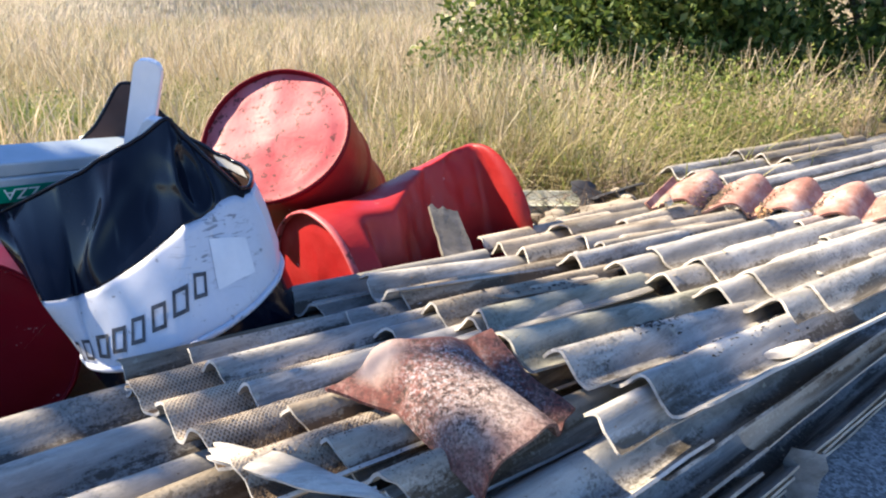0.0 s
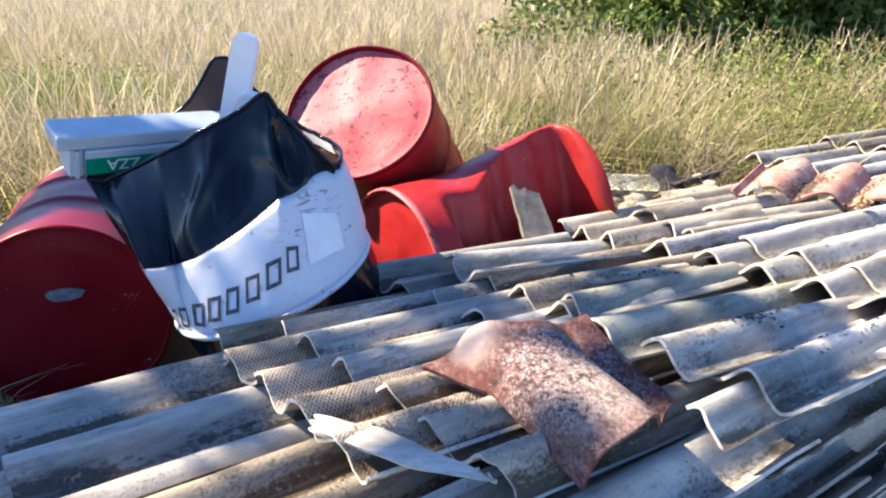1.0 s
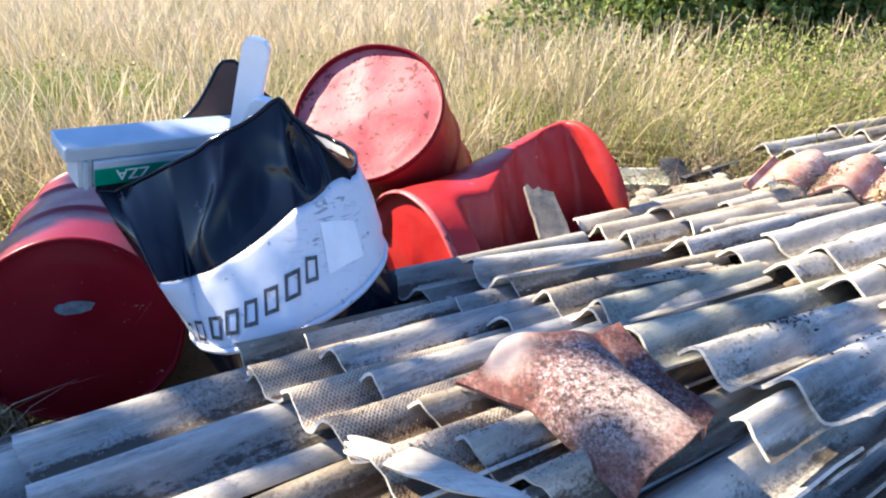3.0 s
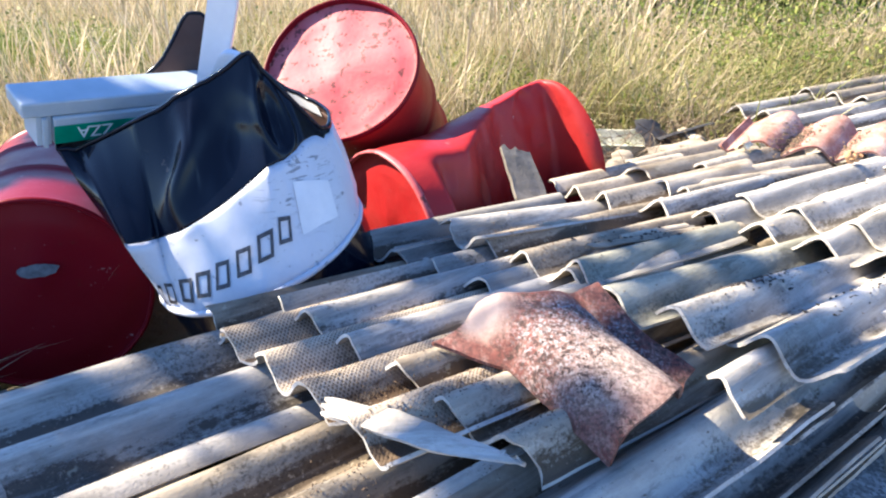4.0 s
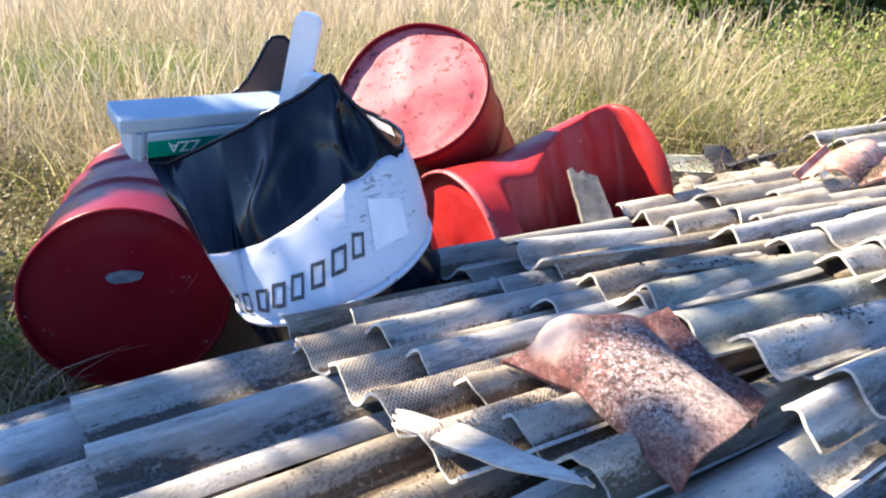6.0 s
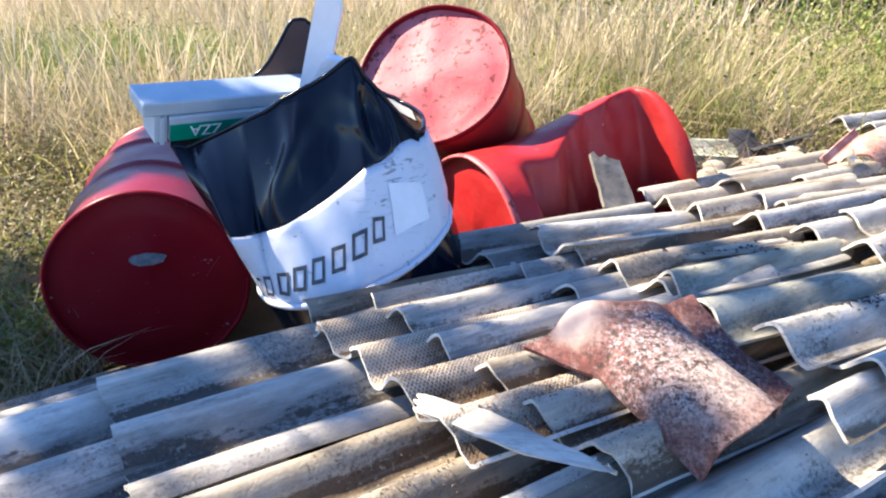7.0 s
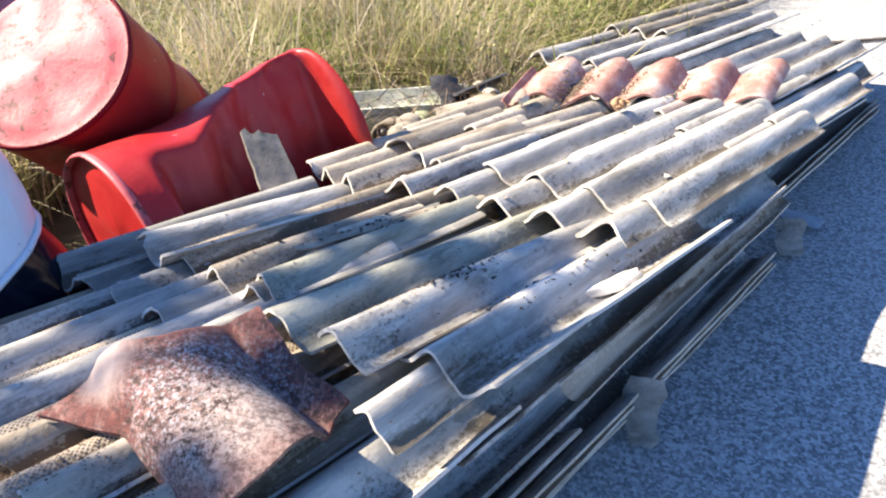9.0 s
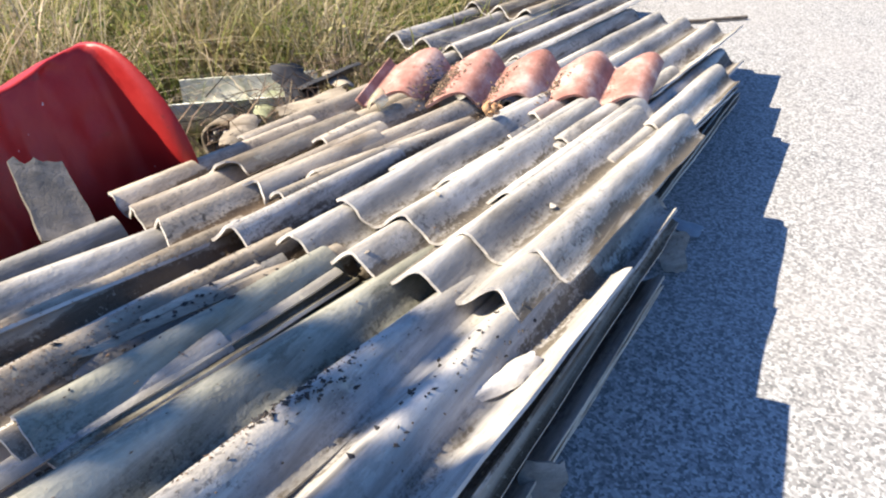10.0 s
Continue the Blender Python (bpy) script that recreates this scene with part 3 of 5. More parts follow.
# a sheet that sticks out half way up, and the stack beneath, down to the ground
sheet(BROWN_L, CEMENT_SOILED, 1.150, 2.48, -1.05, -0.546, 0.328, -0.550, 0.150, -0.012, 0.0, 0.20, -0.012, seed=40, bites=1)
sheet(GREY_L, CEMENT, -0.60, 1.30, -1.05, -0.520, 0.352, -0.560, 0.150, 0.0, seed=41, cut=CEMENT)
sheet(GREY_L, CEMENT, -0.50, 1.25, -1.05, -0.500, 0.300, -0.560, 0.150, 0.0, seed=42, cut=CEMENT)
r = rng(5)
for k in range(10):
    z = 0.040 + k * 0.034
    for u0, u1 in ((-1.7, -0.15), (-0.1, 2.44), (2.55, 4.1)):
        if z > (0.37, 0.30, 0.22)[(u0 > -1) + (u0 > 2)]:
            continue
        a, b = u0 + r.uniform(-0.06, 0.06), u1 + r.uniform(-0.04, 0.04)
        v1 = (-0.548 if k < 2 else -0.565 if k < 3 else -0.66 if k < 6 else -0.86) - (0.18 if u0 > 2 else 0.0) + r.uniform(-0.012, 0.012)
        sheet(GREY_L if k % 3 else BROWN_L, (CEMENT_DARK, CEMENT_BROWN, CEMENT)[k % 3], a, b, v1 - 0.86, v1, z, -0.935 + r.uniform(-0.01, 0.01), slope=0.0, seed=100 + k, cut=CEMENT_SOILED)

# ---- drums ----


def aim(c, yaw, tilt, spin=0.0):
    """A frame at c whose z axis looks yaw degrees to the right of -y and tilt degrees up."""
    y, t = radians(yaw), radians(tilt)
    a = Vector((math.sin(y) * math.cos(t), -math.cos(y) * math.cos(t), math.sin(t)))
    e1 = a.cross(Vector((0, 0, 1))).normalized()
    e2 = a.cross(e1)
    m = Matrix(((e1.x, e2.x, a.x, c[0]), (e1.y, e2.y, a.y, c[1]), (e1.z, e2.z, a.z, c[2]), (0, 0, 0, 1)))
    return m @ Matrix.Rotation(radians(spin), 4, "Z")


def lathe(name, profile, seg, bend, material, parent, label="", wall=0.0):
    """A turned part: profile of (radius, z), each point then moved by bend."""
    verts, faces = [], []
    for rr, z in profile:
        verts += [bend(Vector((rr * math.cos(2 * math.pi * i / seg), rr * math.sin(2 * math.pi * i / seg), z))) for i in range(seg)]
    for j in range(len(profile) - 1):
        faces += [(j * seg + i, j * seg + (i + 1) % seg, (j + 1) * seg + (i + 1) % seg, (j + 1) * seg + i) for i in range(seg)]
    return obj(name, verts, faces, material, parent, label)


def drum(label, m, rad, length, paint_side, paint_end, bend=lambda p: p, rim_material=None, bung=True, seed=0, hoop=0.011, rear=None):
    """A 200 litre steel drum: its near end at z = 0, its body going down to -length."""
    d = empty("steel_drum", m)
    hoops = (0.333, 0.667)
    prof = []
    for i in range(61):
        s = i / 60
        rr = rad * 0.985
        for h in hoops:
            rr += hoop * math.exp(-(((s - h) / 0.014) ** 2))
        prof.append((rr, -0.012 - (length - 0.024) * s))
    off = seed * 3.7

    def dent(p):
        q = Vector(p)
        w = noise.noise(Vector((p.x * 3.2, p.y * 3.2, p.z * 2.4 + off))) * 0.010 + noise.noise(Vector((p.x * 9, p.y * 9, p.z * 7 + off))) * 0.003
        f = 1 + w / rad
        return bend(Vector((q.x * f, q.y * f, q.z)))

    cut = int(60 * 0.70) if rear else 60
    lathe("body", prof[:cut + 1], 72, dent, paint_side, d)
    if rear:
        lathe("rusted_rear_wall", prof[cut:], 72, dent, rear, d, "brown rusted rear part of the wall")
    for z, s in ((0.0, 1), (-length, -1)):
        ring = [(rad * 0.955, z - s * 0.016), (rad * 0.958, z + s * 0.003), (rad * 0.968, z + s * 0.008), (rad * 0.985, z + s * 0.008), (rad * 1.0, z + s * 0.002), (rad * 1.002, z - s * 0.010), (rad * 0.985, z - s * 0.018)]
        lathe("rim", ring, 72, dent, rim_material if rim_material and s > 0 else paint_side, d)
        lid = [(rad * 0.957, z - s * 0.014)] + [(rad * q, z - s * (0.015 - 0.0015 * (q < 0.78))) for q in (0.94, 0.90, 0.80, 0.775, 0.70, 0.55, 0.40, 0.25, 0.12, 0.0005)]

        def dish(p):
            w = 0.018 * noise.noise(Vector((p.x * 4.5, p.y * 4.5, off + z))) + 0.007 * noise.noise(Vector((p.x * 11, p.y * 11, off)))
            return bend(Vector((p.x, p.y, p.z + w * max(0.0, 1 - (p.xy.length / rad) ** 4))))

        plate = lathe("end_plate", lid, 72, dish, paint_end, d)
        if bung and s > 0:
            lathe("bung", [(0.030, -0.012), (0.030, -0.003), (0.024, 0.0), (0.0005, 0.0)], 20, lambda p: bend(p + Vector((rad * 0.62, 0.0, 0))), paint_end, plate)
    return tagged(d, label, "oil drum", group="dumped steel drums")


first = drum("dark red steel oil drum lying on the grass verge", aim((-1.402, 1.71, 0.298), 23, 1.0, 200), 0.304, 0.88, RED_DARK, RED_DARK, bung=False, seed=1)
drum("faded red steel oil drum leaning back on another drum", aim((-0.632, 2.485, 0.785), -11, 42.5, 60), 0.292, 0.88, RED, RED_FADED, rim_material=RED_DARK, bung=False, seed=2, rear=RUST)

# the scraped spot on its end
sc = [Vector((0.052 * math.cos(a) * (1 + 0.35 * noise.noise(Vector((a * 1.3, 2, 0)))), 0.022 * math.sin(a) * (1 + 0.4 * noise.noise(Vector((a * 1.7, 5, 0)))), 0)) for a in [2 * math.pi * i / 24 for i in range(24)]]
spot = obj("scraped_spot", sc + [Vector()], [(i, (i + 1) % 24, 24) for i in range(24)], SCRAPED, first, "scraped bare grey spot", smooth=False)
spot.matrix_local = Matrix.Rotation(radians(-200), 4, "Z") @ Matrix.Translation((-0.01, -0.085, -0.002))

FALLEN = aim((-0.45, 2.16, 0.298), -48, -1.0, 0) @ Matrix.Rotation(math.pi, 4, "Z")
FALLEN_BACK = FALLEN.inverted()
PLANK = Vector((0.022, 2.330, 0.425))


def crush(p):
    """The drum's middle is pressed in from above, its side is flattened and its far end bulges up."""
    s = min(1.0, max(0.0, -p.z / 0.88))
    up = max(0.0, p.y) / 0.29
    q = Vector(p)
    q.z *= 0.935
    hit = math.exp(-(((s - 0.33) / 0.15) ** 2))
    q.y -= 0.012 * hit * up ** 1.2
    rise_ = max(0.0, min(1.0, (s - 0.34) / 0.50))
    q.y += 0.074 * rise_ * up + 0.022 * max(0.0, (s - 0.72) / 0.28) * up
    q.y -= 0.012 * max(0.0, (s - 0.92) / 0.08) ** 2 * up
    q.x *= 1 + 0.04 * hit
    # sharp folds
    q.y += (0.007 * (1 - 2 * abs(noise.noise(Vector((p.x * 3.4, 0.3, p.z * 4.2 + 3))))) - 0.004) * up * min(1.0, 4 * s)
    wp = FALLEN @ q
    side = Vector((0.60, -0.74, 0.30)).normalized()
    d = (wp - PLANK).dot(side) + 0.02
    near = max(0.0, min(1.0, (s - 0.13) / 0.05)) * (1 - max(0.0, min(1.0, (s - 0.96) / 0.04)) ** 2)
    d += 0.016 * abs(noise.noise(Vector((p.x * 3 + p.z * 3, p.y * 4, p.z * 6 + 8)))) + 0.016 * abs(noise.noise(Vector((p.x * 9, p.y * 7, p.z * 16)))) + 0.42 * min(0.31, max(0.0, s - 0.34))
    if d > 0 and p.y > -0.2:
        q = FALLEN_BACK @ (wp - side * d * near)
    return q


drum("crushed bright red steel oil drum lying on its side", FALLEN, 0.29, 0.88, RED, RED, crush, rim_material=RED_FADED, bung=True, seed=3, hoop=0.003)


# ---- the crumpled black and white drum ----


def bumpy(t, at, wide, high):
    d = (t - at + 180) % 360 - 180
    return high * math.exp(-((d / wide) ** 2))


def shell_point(t, s):
    """Point of the crumpled drum's wall: t degrees round it (0 right, 90 back, 180 left, 270 front), s from foot to mouth."""
    a = radians(t)
    base = aim((-0.74, 1.735, 0.465), -70, 72)
    ax = base.to_3x3() @ Vector((0, 0, 1))
    e1 = Vector((1, 0, 0))
    e1 = (e1 - ax * e1.dot(ax)).normalized()
    e2 = ax.cross(e1)
    foot = base.translation + 0.292 * (math.cos(a) * e1 + math.sin(a) * e2)
    tt = t % 360
    if tt < 180:
        h = float(np.interp(tt, [0, 20, 45, 60, 74, 88, 98, 106, 121, 160, 180], [0.785, 0.795, 0.805, 0.825, 0.86, 0.94, 1.03, 1.03, 0.90, 0.76, 0.765]))
        mouth = Vector((-0.885 + 0.348 * math.cos(a), 1.80 + 0.29 * math.sin(a), h))
    else:
        at = [180, 197, 215, 228, 246, 264, 282, 298, 308, 328, 346, 360]
        mouth = Vector((float(np.interp(tt, at, [-1.233, -1.203, -1.141, -1.071, -0.923, -0.832, -0.758, -0.685, -0.668, -0.612, -0.552, -0.537])),
                        float(np.interp(tt, at, [1.80, 1.66, 1.66, 1.66, 1.66, 1.67, 1.68, 1.69, 1.705, 1.72, 1.76, 1.80])),
                        float(np.interp(tt, at, [0.765, 0.766, 0.768, 0.798, 0.864, 0.914, 0.950, 0.998, 0.955, 0.881, 0.790, 0.780]))))
    p = foot.lerp(mouth, s)
    out = Vector((math.cos(a), math.sin(a), 0))
    belly = math.sin(math.pi * min(1, s * 1.02))
    p += out * belly * 0.012
    up = max(0.0, min(1.0, (s - 0.36) / 0.64))
    mid = math.sin(math.pi * up)
    # a smooth panel, a sharp winding crease, a hollow, and an oval dent with a raised rim
    dent = ((tt - 309) / 10) ** 2 + ((up - 0.66) / 0.22) ** 2
    wind = math.sin(2 * math.pi * up)
    p += out * mid * (bumpy(t, 228, 18, -0.008) + bumpy(t, 256 - 6 * wind, 5.5, 0.020) + bumpy(t, 268 - 4 * wind, 6, -0.006))
    p -= out * 0.040 * math.exp(-(((tt - 282) / 14) ** 2) - ((up - 0.52) / 0.33) ** 2)
    p += out * (0.010 * math.exp(-(((math.sqrt(dent) - 1.15) / 0.25) ** 2)) - 0.020 * math.exp(-dent * 1.2)) * min(1.0, up * 4)
    p += out * mid * 0.007 * (1 - 2 * abs(noise.noise(Vector((t / 17.0 + s * 3.2, s * 3.6 - t / 60.0, 4.0))))) * (1 if 262 < tt < 315 else 0.05)
    p += Vector((0, 0, 1)) * up * (0.006 if tt < 315 else 0.002) * noise.noise(Vector((t / 9.0, s * 2.0, 9.0)))
    p += out * (0.005 if s < 0.36 else 0.0015) * noise.noise(Vector((t / 14.0, s * 6, 1.0)))
    # the flattened side towards the road
    flat_ = max(0.0, 1 - abs(tt - 212) / 26.0) ** 0.7
    p += (Vector((-0.2, 0.06, 1.31)) - p) * flat_ * (0.085 * float(np.interp(s, [0, 0.37, 1], [0, 1, 0])) - 0.03 * up)
    return p


def paint_line(t):
    """How far up the wall the white paint reaches."""
    tt = t % 360
    return float(np.interp(tt, [0, 30, 150, 180, 200, 225, 250, 270, 290, 300, 310, 320, 330, 340, 350, 360], [0.95, 0.93, 0.4, 0.36, 0.38, 0.395, 0.41, 0.45, 0.50, 0.53, 0.58, 0.65, 0.75, 0.86, 0.93, 0.95]))


def writing_line(t):
    """The base line of the writing on the white paint."""
    return float(np.interp(t % 360, [180, 200, 225, 250, 270, 290, 310, 330], [0.12, 0.12, 0.20, 0.29, 0.37, 0.47, 0.60, 0.80]))


def wall_piece(name, lo, hi, seg, n, material, parent, label=""):
    def fn(i, j):
        t = 360.0 * i / seg
        a, b = lo(t), hi(t)
        return shell_point(t, a + (b - a) * j / n)

    outer = [fn(i, j) for i in range(seg) for j in range(n + 1)]
    w = n + 1
    inner = []
    for i in range(seg):
        for j in range(w):
            p = outer[i * w + j]
            d = outer[((i + 1) % seg) * w + j] - outer[((i - 1) % seg) * w + j]
            e = outer[i * w + min(j + 1, n)] - outer[i * w + max(j - 1, 0)]
            c = d.cross(e)
            inner.append(p - (c.normalized() if c.length > 1e-9 else Vector((0, 0, 1))) * 0.003)
    k = len(outer)
    faces, back = [], []
    for i in range(seg):
        q = (i + 1) % seg
        for j in range(n):
            a, b, c, d = i * w + j, q * w + j, q * w + j + 1, i * w + j + 1
            faces.append((a, b, c, d))
            back.append((a + k, d + k, c + k, b + k))
        back += [(i * w + n, q * w + n, q * w + n + k, i * w + n + k), (i * w, i * w + k, q * w + k, q * w)]
    return obj(name, outer + inner, faces + back, material, parent, label, edge=RUST_DARK, rim=len(back))


def crumpled_drum():
    d = empty("crumpled_drum", Matrix.Translation((-0.74, 1.735, 0.465)))
    bpy.context.view_layer.update()
    inv = d.matrix_world.inverted()
    made = [wall_piece("lower_wall", lambda t: 0.0, paint_line, 360, 12, WHITE, d, "scratched white painted lower wall"),
            wall_piece("upper_wall", paint_line, lambda t: 1.0, 360, 36, BLACK, d, "creased glossy black upper wall")]
    ax = aim((0, 0, 0), -70, 72).to_3x3() @ Vector((0, 0, 1))
    rings, seg = 9, 96
    vs = []
    for j in range(rings):
        q = j / (rings - 1)
        for i in range(seg):
            p = shell_point(360 * i / seg, 0.0) - ax * 0.375 * q
            vs.append(p + Vector((math.cos(2 * math.pi * i / seg), math.sin(2 * math.pi * i / seg), 0)) * 0.008 * noise.noise(Vector((i / 9.0, q * 4, 3))))
    fs = [(j * seg + i, (j + 1) * seg + i, (j + 1) * seg + (i + 1) % seg, j * seg + (i + 1) % seg) for j in range(rings - 1) for i in range(seg)]
    fs.append(tuple((rings - 1) * seg + i for i in range(seg)))
    made.append(obj("foot_wall", vs, fs, BLACK, d, "black painted lowest part of the wall"))
    # rolled band and mouth
    for name, s, rr, mat, lab in (("hoop", 0.0, 0.009, WHITE, ""), ("mouth_rim", 1.0, 0.006, BLACK, "")):
        vs, fs, seg = [], [], 120
        for i in range(seg):
            p, q = shell_point(360 * i / seg, s), shell_point(360 * (i + 1) / seg, s)
            tan = (q - p).normalized()
            n1 = Vector((0, 0, 1)).cross(tan).normalized()
            n2 = tan.cross(n1)
            vs += [p + rr * (math.cos(k * math.pi / 4) * n1 + math.sin(k * math.pi / 4) * n2) for k in range(8)]
        for i in range(seg):
            q = (i + 1) % seg
            fs += [(i * 8 + k, q * 8 + k, q * 8 + (k + 1) % 8, i * 8 + (k + 1) % 8) for k in range(8)]
        made.append(obj(name, vs, fs, mat, d, lab))
    seg = 60
    rim = [shell_point(360 * i / seg, 0.02) for i in range(seg)]
    mid = sum(rim, Vector()) / seg
    made.append(obj("base_plate", rim + [mid], [(i, (i + 1) % seg, seg) for i in range(seg)], BLACK, d))

    def on_wall(t, s, lift=0.003):
        p = shell_point(t, s)
        n = (shell_point(t + 1, s) - shell_point(t - 1, s)).cross(shell_point(t, s + 0.01) - shell_point(t, s - 0.01)).normalized()
        return p + n * lift

    # a row of bars where the lettering stands
    for i in range(8):
        t0 = 220 + i * 11.2
        wide, lean = (8.0, 6.2, 8.4, 8.0, 7.2, 7.6, 8.0, 7.4)[i], 1.2
        s0 = (0.47 * writing_line(t0 + 3)) - 0.068
        if i == 0:
            t0, wide = 224.0, 3.6
        vs = [on_wall(t0 + wide * a / 5 + lean * b / 6, s0 + 0.12 * b / 6) for a in range(6) for b in range(7)]
        fs = [(a * 7 + b, (a + 1) * 7 + b, (a + 1) * 7 + b + 1, a * 7 + b + 1) for a in range(5) for b in range(6)]
        # a bar with an open middle, about as dark as a letter
        fs = [f for k, f in enumerate(fs) if not (0 < k // 6 < 4 and 0 < k % 6 < 5)]
        obj("lettering_bar", vs, fs, INK, made[0], smooth=False)
    vs = [on_wall(312 + 24 * a / 6, 0.20 + 0.02 * a / 6 + 0.27 * b / 4, 0.0025) for a in range(7) for b in range(5)]
    made.append(obj("paper_label", vs, [(a * 5 + b, (a + 1) * 5 + b, (a + 1) * 5 + b + 1, a * 5 + b + 1) for a in range(6) for b in range(4)], PAPER, d, "torn white paper label"))
    # a printed label inside the far wall
    vs = [on_wall(34 + 26 * a / 6, 0.86 + 0.115 * b / 3, -0.006) for a in range(7) for b in range(4)]
    made.append(obj("printed_label", vs, [(a * 4 + b, (a + 1) * 4 + b, (a + 1) * 4 + b + 1, a * 4 + b + 1) for a in range(6) for b in range(3)], PAPER, d, "white printed label inside the wall"))
    for ob in made:
        ob.matrix_parent_inverse = inv
    return tagged(d, "crumpled black and white steel drum stuffed with rubbish", "oil drum", group="dumped steel drums")


crumpled_drum()

# ---- rubbish in the crumpled drum ----


def axes_box(a, b, up):
    """A frame whose x runs from a to b, at a."""
    x = (Vector(b) - Vector(a)).normalized()
    y = Vector(up).cross(x).normalized()
    z = x.cross(y)
    return Matrix(((x.x, y.x, z.x, a[0]), (x.y, y.y, z.y, a[1]), (x.z, y.z, z.z, a[2]), (0, 0, 0, 1)))


def exit_lamp():
    """The housing of an emergency exit lamp: back tray, clear front, end caps and the green film."""
    a, b = Vector((-1.212, 1.65, 0.857)), Vector((-0.985, 1.90, 0.825))
    L = 0.50
    d = empty("exit_lamp", axes_box(a, b, (0.24, -0.24, 1)))
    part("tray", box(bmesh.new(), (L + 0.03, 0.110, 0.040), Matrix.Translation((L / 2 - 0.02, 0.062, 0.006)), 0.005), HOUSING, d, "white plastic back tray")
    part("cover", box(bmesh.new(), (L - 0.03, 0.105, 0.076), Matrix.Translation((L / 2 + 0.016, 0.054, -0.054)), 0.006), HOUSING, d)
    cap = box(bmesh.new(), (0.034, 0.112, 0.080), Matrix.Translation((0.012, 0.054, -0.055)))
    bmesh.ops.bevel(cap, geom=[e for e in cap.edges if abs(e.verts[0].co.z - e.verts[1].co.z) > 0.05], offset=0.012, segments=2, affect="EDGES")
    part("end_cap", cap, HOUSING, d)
    film_ = part("green_film", box(bmesh.new(), (0.40, 0.003, 0.050), Matrix.Translation((0.232, 0.0006, -0.064)), 0.001), GREEN, d, "green film with white letters")
    t = bpy.data.curves.new("lettering", "FONT")
    t.body, t.size, t.extrude, t.align_x = "ZZA", 0.046, 0.0006, "RIGHT"
    tmp = bpy.data.objects.new("lettering", t)
    scene.collection.objects.link(tmp)
    me = bpy.data.meshes.new_from_object(tmp.evaluated_get(bpy.context.evaluated_depsgraph_get()))
    bpy.data.objects.remove(tmp)
    me.materials.append(PRINT)
    ob = new("lettering", me)
    ob.parent = film_
    ob.matrix_local = Matrix.Translation((0.086, -0.0016, -0.047)) @ Matrix.Rotation(math.pi / 2, 4, "X") @ Matrix.Rotation(math.pi, 4, "Z")
    return tagged(d, "white plastic emergency exit lamp with green sign film, upside down", "exit lamp")


exit_lamp()


def profile_piece(label, a, b, wide, deep):
    """A length of white plastic profile with a rounded end."""
    a, b = Vector(a), Vector(b)
    L = (b - a).length
    ends = [(0.0, -0.5), (L - 0.50 * wide, -0.5), (L - 0.22 * wide, -0.44), (L - 0.05 * wide, -0.28), (L, 0.05), (L - 0.10 * wide, 0.36), (L - 0.30 * wide, 0.5), (0.0, 0.5)]
    bm = bmesh.new()
    f = bm.faces.new([bm.verts.new((x, y * wide, -deep / 2)) for x, y in ends])
    ex = bmesh.ops.extrude_face_region(bm, geom=[f])
    bmesh.ops.translate(bm, verts=[e for e in ex["geom"] if isinstance(e, bmesh.types.BMVert)], vec=(0, 0, deep))
    bmesh.ops.recalc_face_normals(bm, faces=bm.faces)
    bmesh.ops.bevel(bm, geom=list(bm.edges), offset=0.003, segments=2, affect="EDGES")
    ob = part("plastic_profile", bm, PLASTIC, None)
    ob.matrix_world = axes_box(a, b, (0.25, -1, 0.3))
    return tagged(ob, label, "plastic profile")


profile_piece("white plastic profile standing upright in the crumpled drum", (-0.945, 1.90, 0.64), (-0.778, 1.86, 1.122), 0.072, 0.034)
profile_piece("short white plastic profile stuck in the crumpled drum", (-0.93, 1.86, 0.70), (-0.74, 1.79, 0.970), 0.09, 0.03)

# ---- single pieces on the pile ----


